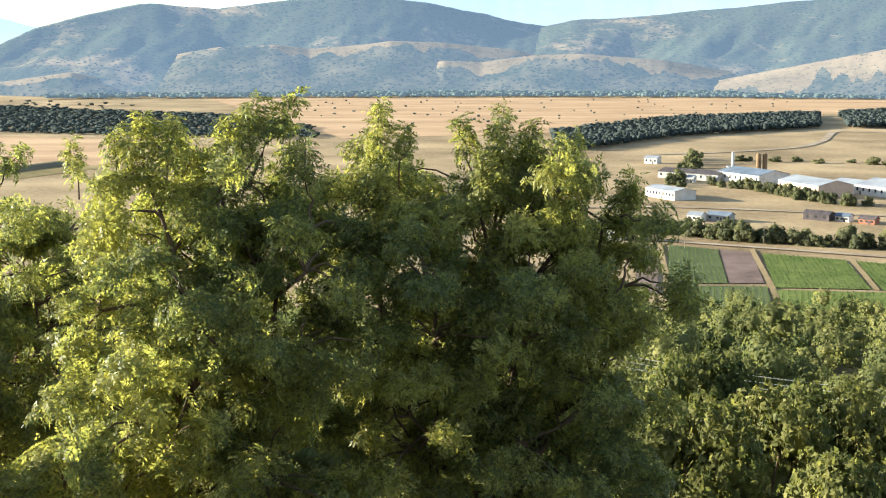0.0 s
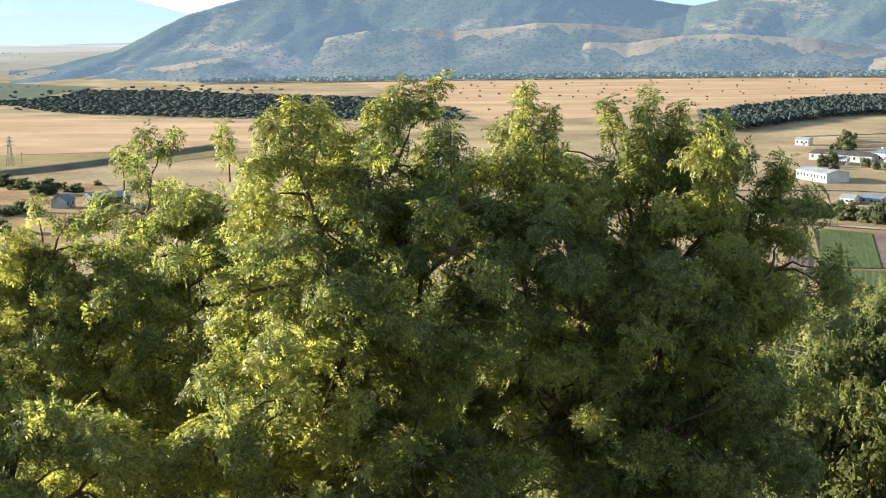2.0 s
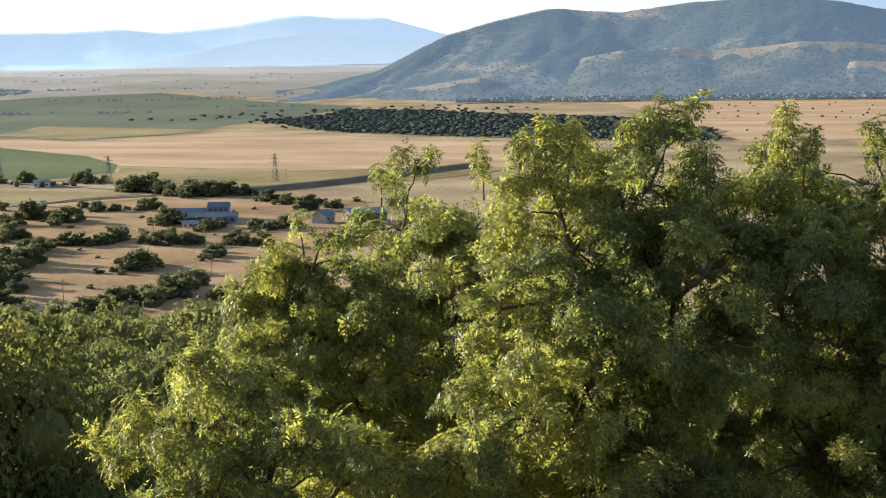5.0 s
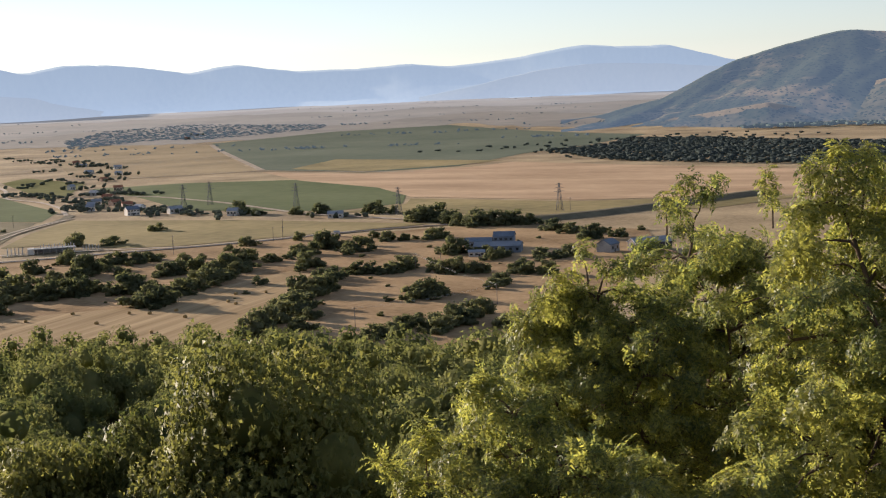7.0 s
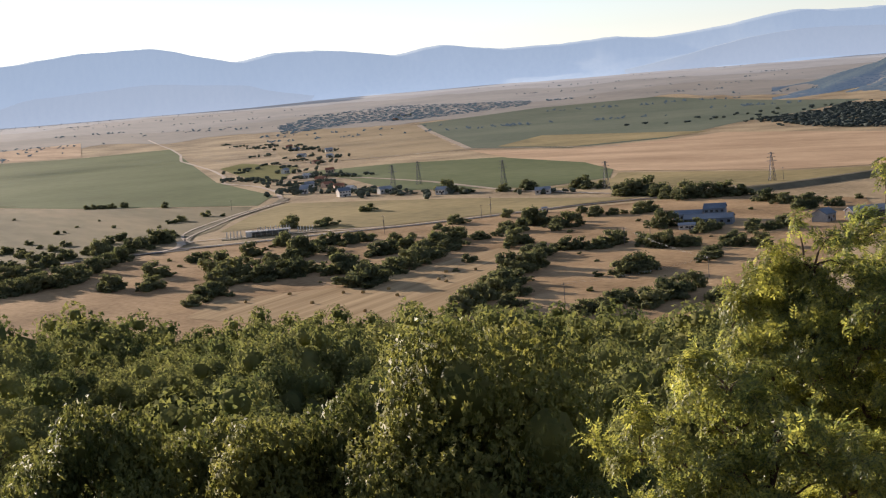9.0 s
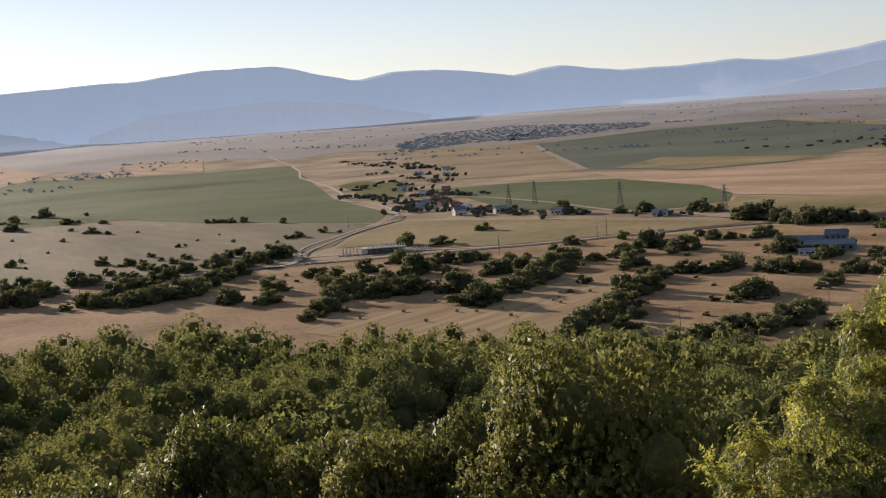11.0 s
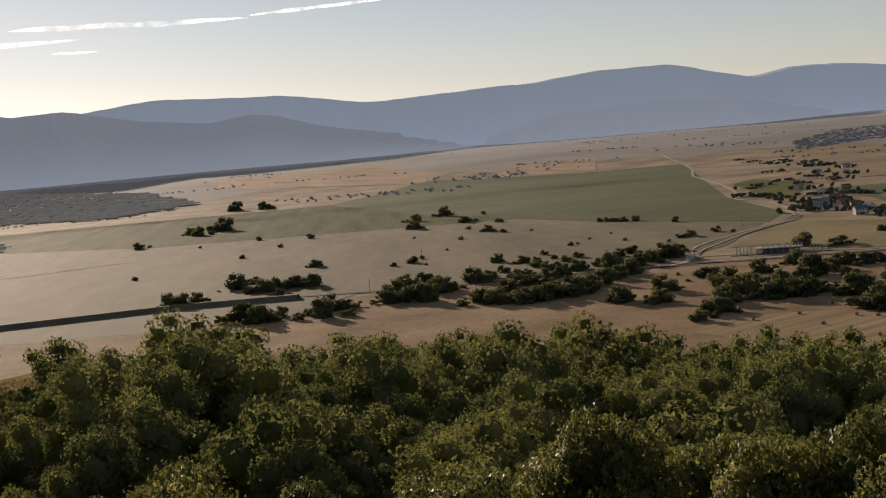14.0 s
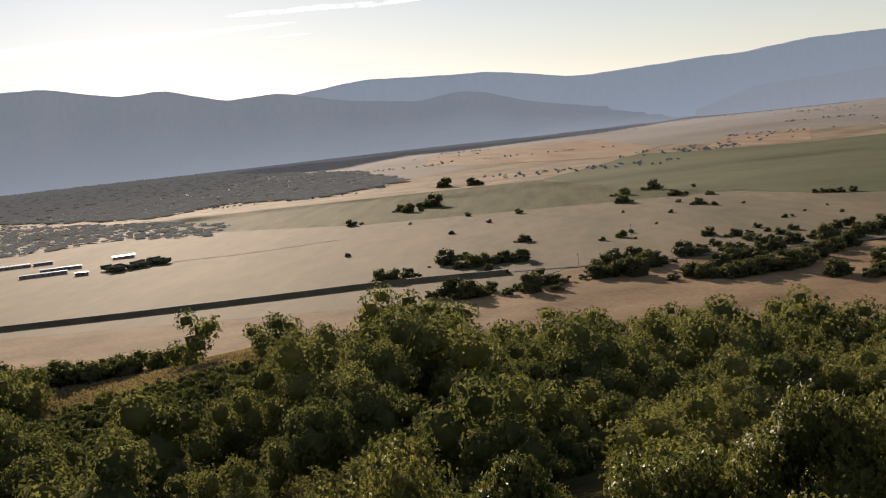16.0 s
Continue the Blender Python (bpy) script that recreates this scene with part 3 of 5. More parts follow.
ribbon("road_village_far", [(-836, 893), (-860, 915), (-900, 957), (-990, 1022), (-1074, 1056), (-1160, 1147), (-1283, 1249), (-1454, 1377), (-1559, 1454), (-1739, 1623), (-1936, 1787), (-2250, 2012)], 4.2, M_VERGE, 0.5, "pale gravel road through the village")
ribbon("road_curve", [(-694, 638), (-677, 625), (-660, 615), (-650, 603), (-653, 593), (-664, 582), (-690, 560)], 4, M_VERGE, 0.58, "pale gravel curve at the road junction")
ribbon("road_east", [(-668, 600), (-652, 605), (-636, 616), (-617, 643), (-605, 662), (-593, 679), (-562, 706), (-524, 759), (-497, 808), (-460, 852), (-420, 867)], 6, M_ASPHALT, 0.53, "grey country road across the plain")
ribbon("road_east_verge", [(-656, 612), (-640, 620), (-621, 646), (-609, 665), (-597, 683), (-566, 710), (-528, 763), (-500, 811)], 2.2, M_VERGE, 0.57, "pale gravel verge of the country road")
ribbon("road_site_track", [(-686, 634), (-675, 645), (-667, 659), (-640, 672), (-600, 694), (-570, 712)], 3.5, M_VERGE, 0.48, "pale track along the unfinished building")
ribbon("road_west", [(-648, 603), (-690, 560), (-720, 494), (-775, 425), (-832, 366), (-853, 323), (-864, 276), (-882, 224), (-903, 167), (-934, 100), (-980, -40)], 6, M_ASPHALT, 0.53, "country road along the foot of the hill")
ribbon("road_bank_west", [(-790, 395), (-836, 330), (-850, 276), (-868, 222), (-889, 163), (-920, 96), (-966, -44)], 4, M_EARTH, 0.0, "dark overgrown bank beside the road", 3.0, 7)
ribbon("road_bank_east", [(-420, 872), (-397, 886), (-369, 931), (-340, 1000), (-300, 1100)], 7, M_EARTH, 0.0, "raised earth road bank", 3.0, 9)
ribbon("road_field_track", [(-1665, 2188), (-1035, 1461)], 9, M_ROAD, 0.5, "pale straight field track")
ribbon("road_field_track_east", [(-1240, 1330), (-1127, 1350), (-1035, 1455), (-780, 1395)], 7, M_ROAD, 0.5, "pale field track")
ribbon("ditch_pasture", [(-1176, 689), (-1108, 732), (-1058, 778), (-992, 825), (-918, 847)], 3, M_EARTH, 0.1, "overgrown ditch between the pastures")
ribbon("road_track_west", [(-1318, 283), (-1275, 357), (-1286, 463)], 8, M_ROAD, 0.48, "pale track across the western pasture")
ribbon("road_track_village", [(-1018, 1073), (-905, 1087), (-772, 1023), (-621, 926), (-478, 878)], 6, M_ROAD, 0.48, "pale track beside the green field")
ribbon("road_by_plots", [(20, 715), (62, 700), (93, 675), (138, 652), (198, 617), (235, 595), (300, 560)], 5, M_ROAD, 0.48, "pale dirt road above the vegetable plots")
ribbon("road_plot_path", [(143, 640), (136, 590), (130, 548), (126, 515), (116, 470)], 2.4, M_TAN, 0.46, "pale footpath between plots")
ribbon("road_plot_path_east", [(180, 607), (168, 533)], 2.4, M_TAN, 0.46, "pale footpath between plots")
ribbon("road_plot_path_west", [(103, 658), (86, 520), (80, 470)], 2.4, M_TAN, 0.46, "pale footpath beside the brown strip")
ribbon("road_north", [(480, 1480), (427, 1524), (400, 1449), (375, 1370), (328, 1276), (255, 1223), (177, 1192)], 7, M_ROAD, 0.48, "pale road towards the hills")
ribbon("road_works", [(60, 800), (120, 815), (180, 795), (300, 740)], 5, M_ROAD, 0.46, "pale track in front of the works")


# ---------------------------------------------------------------- foliage
rng = np.random.default_rng(7)


def unit(v):
    return v / (np.linalg.norm(v, axis=-1, keepdims=True) + 1e-9)


def spray(name, at, along, up, size, template, material):
    """Leaves of one shape: template is (pieces, 4, 3) in along, side and up; one copy at each place."""
    along = unit(along)
    side = unit(np.cross(up, along))
    nor = np.cross(along, side)
    t = template.reshape(-1, 3)
    v = at[:, None, :] + size[:, None, None] * (t[None, :, 0:1] * along[:, None, :] + t[None, :, 1:2] * side[:, None, :] + t[None, :, 2:3] * nor[:, None, :])
    n = v.shape[0] * v.shape[1]
    return quads(name, v.reshape(-1, 3), np.arange(n).reshape(-1, 4), material)


def leaflet(base, way, length, width, droop):
    b, w = np.array(base, float), unit(np.array(way, float))
    s = np.cross((0, 0, 1.0), w)
    mid = b + w * length * 0.45 + np.array((0, 0, droop * 0.3))
    return [b, mid + s * width / 2 + np.array((0, 0, 0.02)), b + w * length + np.array((0, 0, droop)), mid - s * width / 2 + np.array((0, 0, 0.02))]


CLUMP = np.array([leaflet((-0.5, 0, 0), (1, 0, 0), 1.0, 0.9, -0.12)])


def tube(pts, r0, r1, sides=6):
    """Points and faces of a tapering limb."""
    p = np.asarray(pts, float)
    d = unit(np.gradient(p, axis=0))
    ref = np.where(np.abs(d[:, 2:3]) > 0.9, [[1.0, 0, 0]], [[0, 0, 1.0]])
    s = unit(np.cross(d, ref))
    q = np.cross(d, s)
    rad = np.linspace(r0, r1, len(p))[:, None, None]
    ang = np.linspace(0, 2 * math.pi, sides, endpoint=False)[None, :, None]
    v = p[:, None, :] + rad * (np.cos(ang) * s[:, None, :] + np.sin(ang) * q[:, None, :])
    i, j = np.meshgrid(np.arange(len(p) - 1), np.arange(sides), indexing="ij")
    j2 = (j + 1) % sides
    f = np.stack([i * sides + j, i * sides + j2, (i + 1) * sides + j2, (i + 1) * sides + j], -1).reshape(-1, 4)
    return v.reshape(-1, 3), f


def tubes(name, limbs, material):
    vs, fs, n = [], [], 0
    for pts, r0, r1, sides in limbs:
        v, f = tube(pts, r0, r1, sides)
        vs.append(v)
        fs.append(f + n)
        n += len(v)
    return quads(name, np.concatenate(vs), np.concatenate(fs), material, True)


def bent(a, b, sag, n=6):
    a, b = np.asarray(a, float), np.asarray(b, float)
    s = np.linspace(0, 1, n)[:, None]
    w = rng.normal(0, 0.06, (n, 3)) * np.linalg.norm(b - a) * 0.5
    w[0] = w[-1] = 0
    return a + (b - a) * s + np.sin(np.pi * s) * np.array([[0, 0, sag]]) + w


def ash_rosette(leaves):
    """The leaves at a shoot's tip: feathered leaves round an axis along z, each a triangle for every leaflet."""
    out = []
    for k in range(leaves):
        a, rise = k * 2.39996 + rng.uniform(-0.4, 0.4), rng.uniform(-0.15, 0.85)
        length, arch = rng.uniform(0.17, 0.27), rng.uniform(0.25, 0.75)
        way = np.array([math.cos(a), math.sin(a), rise])
        way /= np.linalg.norm(way)
        cross = np.array([-math.sin(a), math.cos(a), 0.0])
        for i, u in enumerate((0.32, 0.32, 0.52, 0.52, 0.72, 0.72, 0.9, 0.9, 1.0)):
            at = way * length * u + np.array([0, 0, -arch * length * u * u])
            heading = unit(way + np.array([0, 0, -2 * arch * u]))
            sg = 0 if i == 8 else (-1, 1)[i % 2]
            leaf = unit(heading * (1.0 if sg == 0 else 0.6) + cross * sg * 0.85 + np.array([0, 0, rng.uniform(-0.45, 0.05)]))
            size, wide = rng.uniform(0.07, 0.1), rng.uniform(0.03, 0.042)
            over = unit(np.cross(leaf, np.cross((0.0, 0.0, 1.0), leaf) + 0.25 * rng.normal(size=3)))
            side = np.cross(leaf, over)
            out.append([at + side * wide / 2 + leaf * size * 0.12, at - side * wide / 2 + leaf * size * 0.25, at + leaf * size])
    return np.array(out)


ASH_TIPS = [ash_rosette(n) for n in (5, 6, 6, 7, 7, 5)]


def rosettes(name, at, axis, material):
    """A crown's leaves: one shoot tip at each place, turned so that its axis follows axis."""
    axis = unit(axis)
    side = unit(np.cross(axis, rng.normal(size=axis.shape)))
    other = np.cross(axis, side)
    size = rng.uniform(0.78, 1.2, len(at))
    V = []
    for k, t in enumerate(ASH_TIPS):
        m = slice(k, None, len(ASH_TIPS))
        p = t.reshape(-1, 3) * size[m][:, None, None]
        V.append((at[m][:, None] + p[..., 0:1] * side[m][:, None] + p[..., 1:2] * other[m][:, None] + p[..., 2:3] * axis[m][:, None]).reshape(-1, 3))
    v = np.concatenate(V)
    return quads(name, v, np.arange(len(v)).reshape(-1, 3), material)


def ash_tree(az, r, lobes, tips, label, thick=1.0):
    """A tree with feathered leaves. lobes: azimuth, top and half width in degrees as seen from the viewpoint, half height over half width, metres nearer."""
    x, y = spot(az, r)
    base = np.array([x, y, gz(x, y)])
    tree = thing("ash_tree", label, "tree", pose(*base), "ash trees by the viewpoint")
    at, axis, centres, limbs = [], [], [], []
    toward = np.array([-x, -y, 0]) / r
    mids = []
    for a, top, wide, tall, nearer in lobes:
        rr = r - nearer
        w = rr * math.tan(radians(wide))
        h = w * tall
        px, py = spot(a, rr)
        mids.append((np.array([px, py, EYE[2] + rr * math.tan(radians(top)) - h - 0.35]) - base, np.array([w, w * 0.8 + 0.25, h])))
    # a trunk that forks low, and a bough to every lobe
    low = min(m[0][2] - m[1][2] for m in mids)
    fork = np.array([0, 0, max(1.2, low * 0.8)])
    limbs.append((bent((0, 0, -0.6), fork, 0, 6), 0.24, 0.17, 9))
    for c, half in mids:
        main = bent(fork, c + half * np.array([0, 0, 0.35]), 0.4, 10)
        limbs.append((main, 0.10, 0.022, 6))
        n = int(max(7, 5.2 * thick * (half[0] * half[1] + half[0] * half[2] + half[1] * half[2])))
        k = np.arange(n) + 0.5
        dz = 1 - 2 * k / n
        da = k * 2.39996 + rng.uniform(0, 6)
        d = np.stack([np.sqrt(1 - dz ** 2) * np.cos(da), np.sqrt(1 - dz ** 2) * np.sin(da), dz], 1)
        reach = np.where(rng.uniform(size=n) < 0.8, rng.uniform(0.68, 1.12, n), rng.uniform(0.3, 0.7, n))
        clump = c + d * reach[:, None] * half * (1.06, 1.0, 1.0) + rng.normal(0, 0.2, (n, 3))
        for q, o in zip(clump, d):
            j = main[np.argmin(np.linalg.norm(main - q, axis=1) + 0.6 * np.maximum(0, main[:, 2] - q[2] + 0.3))]
            twig = bent(j, q, 0.12, 6)
            limbs.append((twig, 0.026, 0.008, 5))
            size = rng.uniform(0.24, 0.6)
            m = int(17 * thick * size ** 1.5 / 0.32)
            off = unit(rng.normal(size=(m, 3)) + 0.5 * o) * rng.uniform(0.15, 1.0, (m, 1)) ** 0.7 * size * np.array([1, 1, 0.45])
            at.append(q + off)
            axis.append(unit(off) * 0.8 + o * 0.5 + np.array([0, 0, 0.6]) + rng.normal(0, 0.5, (m, 3)))
            way = unit(o * (1, 1, 0.5) + rng.normal(0, 0.4, 3) + np.array([0, 0, 0.55]))
            long = rng.uniform(0.3, 0.85)
            k2 = int(long * 12)
            u = np.linspace(0.2, 1, k2)[:, None]
            at.append(q + way * long * u + np.array([0, 0, -0.18]) * u ** 2 + rng.normal(0, 0.06, (k2, 3)) * (1.2 - u))
            axis.append(way + rng.normal(0, 0.55, (k2, 3)))
            limbs.append((np.array([q, q + way * long * 0.5 + (0, 0, -0.045), q + way * long + (0, 0, -0.18)]), 0.010, 0.004, 4))
            for i in range(0, m, 7):
                limbs.append((np.array([q, q + off[i] * 0.6 + (0, 0, -0.03), q + off[i]]), 0.009, 0.004, 4))
    # upright leading shoots that break the outline
    for a, top, tall in tips:
        px, py = spot(a, r)
        head = np.array([px, py, EYE[2] + r * math.tan(radians(top))]) - base
        foot = head - np.array([rng.normal(0, 0.12), rng.normal(0, 0.12), tall])
        limbs.append((bent(foot - (0, 0, 0.4), head, 0, 6), 0.02, 0.005, 5))
        for h in np.linspace(0, 1, int(26 * tall)):
            b = rng.uniform(0, 2 * math.pi)
            w = (1.05 - h) * 0.34 * rng.uniform(0.3, 1)
            at.append((foot + (head - foot) * h + np.array([w * math.cos(b), w * math.sin(b), 0]))[None])
            axis.append(np.array([[math.cos(b), math.sin(b), 0.5 + 0.8 * h]]))
    part("trunk", tubes("trunk", limbs, M_BARK), M_BARK, tree, "forked brown trunk and branches")
    part("crown", rosettes("crown", np.concatenate(at), np.concatenate(axis), M_ASH), M_ASH, tree, "feathery green leaves catching low sun")
    return tree


def cube_ball(k):
    """A ball of six k by k patches of four-cornered faces."""
    vs, fs = [], []
    t = np.linspace(-1, 1, k + 1)
    for ax in range(3):
        for sg in (-1, 1):
            n0 = len(vs) * (k + 1) ** 2
            a, b = np.meshgrid(t, t * sg, indexing="ij")
            p = np.stack([np.full_like(a, sg), a, b], -1)
            vs.append(unit(np.roll(p, ax, axis=-1)).reshape(-1, 3))
            i, j = np.meshgrid(np.arange(k), np.arange(k), indexing="ij")
            m = k + 1
            fs.append((np.stack([i * m + j, (i + 1) * m + j, (i + 1) * m + j + 1, i * m + j + 1], -1) + n0).reshape(-1, 4))
    v, f = np.concatenate(vs), np.concatenate(fs)
    nor = np.cross(v[f[:, 1]] - v[f[:, 0]], v[f[:, 2]] - v[f[:, 0]])
    inward = (nor * v[f].mean(1)).sum(1) < 0
    f[inward] = f[inward][:, ::-1]
    return v, f


BALL1, BALL2 = cube_ball(1), cube_ball(2)


def leafy_crown(lumps, leaves, size, low, ball=None, lump=0.37, core=0.8, grainy=0.16, tuft=0):
    """A crown round the origin, about 1 in radius: dense inner masses and the many small leaves round them."""
    k = np.arange(lumps) + 0.5
    z = low + (0.92 - low) * rng.permutation(k / lumps)
    a = k * 2.39996 + rng.uniform(0, 6.28)
    rad = np.sqrt(np.maximum(0.02, 1 - np.clip(z, -0.6, 1) ** 2))
    c = np.stack([rad * np.cos(a), rad * np.sin(a), z], 1) * rng.uniform(0.60, 0.74, (lumps, 1))
    c = np.concatenate([c, [[0, 0, -0.05]]])
    r = np.append(lump * rng.uniform(0.75, 1.25, lumps), 0.7)
    bv, bf = ball or BALL1
    n = len(bv)
    dent = 1 + 0.16 * np.sin(bv[None, :, :] @ rng.normal(0, 4.0, (lumps + 1, 3, 2)) + rng.uniform(0, 6, (lumps + 1, 1, 2))).sum(-1)
    v = c[:, None, :] + bv[None] * (r[:, None] * core * dent)[..., None] * (1, 1, 0.85)
    f = (bf[None] + (np.arange(lumps + 1) * n)[:, None, None]).reshape(-1, 4)
    f = np.concatenate([f[:, (0, 1, 2)], f[:, (0, 2, 3)]])
    idx = rng.choice(lumps, leaves, p=r[:-1] ** 2 / (r[:-1] ** 2).sum())
    o = unit(rng.normal(size=(leaves, 3)) + 0.35 * unit(c[idx]))
    p = c[idx] + o * (r[idx] * rng.uniform(0.74, 1.1, leaves))[:, None] * (1, 1, 0.85)
    if tuft:  # leaves stand together at the ends of twigs
        lead = np.arange(leaves) // tuft * tuft
        o = unit(o[lead] + rng.normal(0, 0.5, o.shape))
        p = c[idx[lead]] + (p[lead] - c[idx[lead]]) * rng.uniform(0.8, 1.22, (leaves // tuft + 1, 1))[np.arange(leaves) // tuft] + o * size * rng.uniform(0.2, 1.1, (leaves, 1))
    nor = unit(o + rng.normal(0, 0.45, o.shape))
    along = unit(np.cross(nor, rng.normal(size=o.shape)))
    side = np.cross(nor, along)
    s = (size * rng.uniform(0.65, 1.4, leaves))[:, None]
    slim = 0.62 if tuft else 1.0
    q = np.stack([p - along * s * 0.6 + side * s * 0.5 * slim, p - along * s * 0.5 - side * s * 0.55 * slim, p + along * s * 0.7], 1)
    vv = np.concatenate([v.reshape(-1, 3), q.reshape(-1, 3)])
    ff = np.concatenate([f, np.arange(leaves * 3).reshape(-1, 3) + v.size // 3])
    soft = unit(0.9 * o + 0.4 * unit(p) + rng.normal(0, grainy, o.shape))
    nn = np.concatenate([np.tile(bv, (len(v), 1)), np.repeat(soft, 3, axis=0)])
    return vv, ff, nn


def broad_tree(name, label, height, half, lumps, n, size, template, leafmat, category="tree", group="", detail=6, low=-0.35, core=0.8, tuft=0):
    """One broad-leaved tree or bush at the origin, to be copied."""
    tree = thing(name, label, category, pose(0, 0, -400), group)
    half = np.array(half, float)
    c = np.array([0, 0, height - half[2]])
    limbs = [(bent((0, 0, -0.5), c + (0, 0, half[2] * 0.2), 0, 6), 0.03 * height, 0.012 * height, 7)]
    for k in range(detail):
        a = k * 2.4
        limbs.append((bent((0, 0, c[2] * rng.uniform(0.4, 0.8)), c + half * np.array([0.6 * math.cos(a), 0.6 * math.sin(a), rng.uniform(-0.2, 0.5)]), 0.1, 5), 0.013 * height, 0.004 * height, 5))
    part("trunk", tubes("trunk", limbs, M_BARK), M_BARK, tree)
    v, f, nn = leafy_crown(lumps, n, size / half[0], low, template, core=core, grainy=0.32 if tuft else 0.16, tuft=tuft)
    me = quads("crown", v * half + c, f, leafmat, normals=nn)
    part("crown", me, leafmat, tree)
    return tree


def stand(name, places, heights, widths, per, grain, material, label, category="wood", lumps=6, core=0.8, ball=None):
    """Many far trees as one joined mesh."""
    shapes = [leafy_crown(lumps, per, grain, -0.85, ball or BALL1, 0.42, core) for _ in range(7)]
    V, F, N, n = [], [], [], 0
    for k, ((x, y), h, w) in enumerate(zip(places, heights, widths)):
        v, f, nn = shapes[k % 7]
        a = rng.uniform(0, 6.28)
        ca, sa = math.cos(a), math.sin(a)
        q = np.stack([v[:, 0] * ca - v[:, 1] * sa, v[:, 0] * sa + v[:, 1] * ca, v[:, 2]], 1)
        V.append(q * (w, w, h * 0.60) + (x, y, gz(x, y) + h * 0.40))
        N.append(np.stack([nn[:, 0] * ca - nn[:, 1] * sa, nn[:, 0] * sa + nn[:, 1] * ca, nn[:, 2]], 1))
        F.append(f + n)
        n += len(v)
    me = quads(name, np.concatenate(V), np.concatenate(F), material, normals=np.concatenate(N))
    return tagged(new(name, me), label, category, kind="stuff")


def inside(poly, x, y):
    hit = False
    for (x0, y0), (x1, y1) in zip(poly, poly[1:] + poly[:1]):
        if (y0 > y) != (y1 > y) and x < (x1 - x0) * (y - y0) / (y1 - y0) + x0:
            hit = not hit
    return hit


def scatter(poly, spacing, keep=1.0):
    xs, ys = zip(*poly)
    out = []
    for x in np.arange(min(xs), max(xs), spacing):
        for y in np.arange(min(ys), max(ys), spacing):
            px, py = x + rng.uniform(-0.5, 0.5) * spacing, y + rng.uniform(-0.5, 0.5) * spacing
            if rng.uniform() < keep and inside(poly, px, py):
                out.append((px, py))
    return out


def along_line(pts, spacing, spread):
    out = []
    for (x0, y0), (x1, y1) in zip(pts, pts[1:]):
        n = max(1, int(math.hypot(x1 - x0, y1 - y0) / spacing))
        for i in range(n):
            s = (i + rng.uniform()) / n
            out.append((x0 + (x1 - x0) * s + rng.normal(0, spread), y0 + (y1 - y0) * s + rng.normal(0, spread)))
    return out


# the ash trees in front of the viewpoint
ash_tree(-1.5, 22.5, [(-2.2, -4.2, 4.8, 0.9, -0.8), (-1.0, -11.0, 5.0, 0.9, -1.0), (4.6, -4.4, 2.3, 1.2, -0.4), (3.2, -4.1, 2.3, 1.0, 0), (-1.7, -3.5, 2.5, 0.95, 0), (-4.7, -3.7, 2.4, 1.0, 0.5), (-6.6, -5.4, 1.5, 1.0, 0), (-7.4, -8.1, 1.8, 0.75, 0.6), (0.6, -6.8, 3.0, 1.1, 1.6),
         (-3.6, -7.6, 3.0, 1.1, 1.4), (-6.6, -11.2, 2.2, 1.0, 0.8), (1.4, -12.0, 3.4, 1.1, 1.8), (-3.4, -13.2, 3.4, 1.1, 1.4), (-7.0, -14.6, 2.6, 1.2, 0.4)],
         [(2.58, -2.4, 1.1), (1.6, -3.4, 0.7), (-0.75, -3.1, 0.7), (-2.46, -2.65, 0.9), (-3.6, -3.2, 0.6), (-5.4, -3.7, 0.6), (-7.5, -5.7, 0.5)], "tall ash tree with feathery green leaves and forked trunk")
ash_tree(9.4, 21.0, [(9.6, -3.8, 3.6, 1.0, -0.7), (10.0, -10.6, 4.6, 0.9, -0.9), (8.0, -3.1, 2.5, 1.1, 0), (12.0, -3.1, 1.9, 1.1, 0.2), (5.4, -5.0, 2.0, 1.2, 0.4), (10.4, -7.9, 2.7, 0.9, 1.6), (14.0, -7.0, 2.2, 1.0, 1.0), (6.4, -9.2, 2.9, 1.0, 1.2),
         (12.4, -12.3, 3.6, 0.9, 1.8), (7.6, -14.0, 3.4, 1.0, 1.6), (15.4, -15.4, 2.8, 1.0, 1.0)],
         [(7.66, -2.3, 1.0), (8.7, -3.0, 0.6), (10.9, -3.0, 0.6), (12.1, -2.8, 0.6), (13.2, -3.4, 0.5), (6.0, -4.2, 0.5)], "bright green ash tree in the low evening sun")
ash_tree(16.4, 27.0, [(16.6, -5.2, 2.8, 1.2, -0.6), (17.9, -4.6, 1.8, 1.2, 0), (15.1, -5.4, 1.5, 1.3, 0), (16.5, -7.6, 2.8, 1.1, 0.8), (17.6, -12.0, 3.2, 1.0, 1.0)],
         [(14.93, -3.8, 0.7), (17.9, -3.95, 0.4), (19.0, -4.7, 0.4)], "slender ash tree with drooping leaves", 0.9)
ash_tree(21.6, 25.5, [(21.6, -7.8, 2.6, 1.2, -0.5), (21.0, -14.0, 4.2, 1.0, -0.4), (21.8, -6.8, 1.8, 1.1, 0), (23.3, -8.0, 1.6, 1.1, 0), (20.0, -9.0, 2.4, 1.1, 0.9), (23.6, -10.4, 1.9, 1.1, 0.3), (21.4, -12.6, 3.4, 1.0, 1.4)],
         [(22.4, -6.5, 0.4), (23.6, -7.6, 0.4), (25.0, -9.6, 0.4)], "ash tree with bright drooping sprays of leaves")
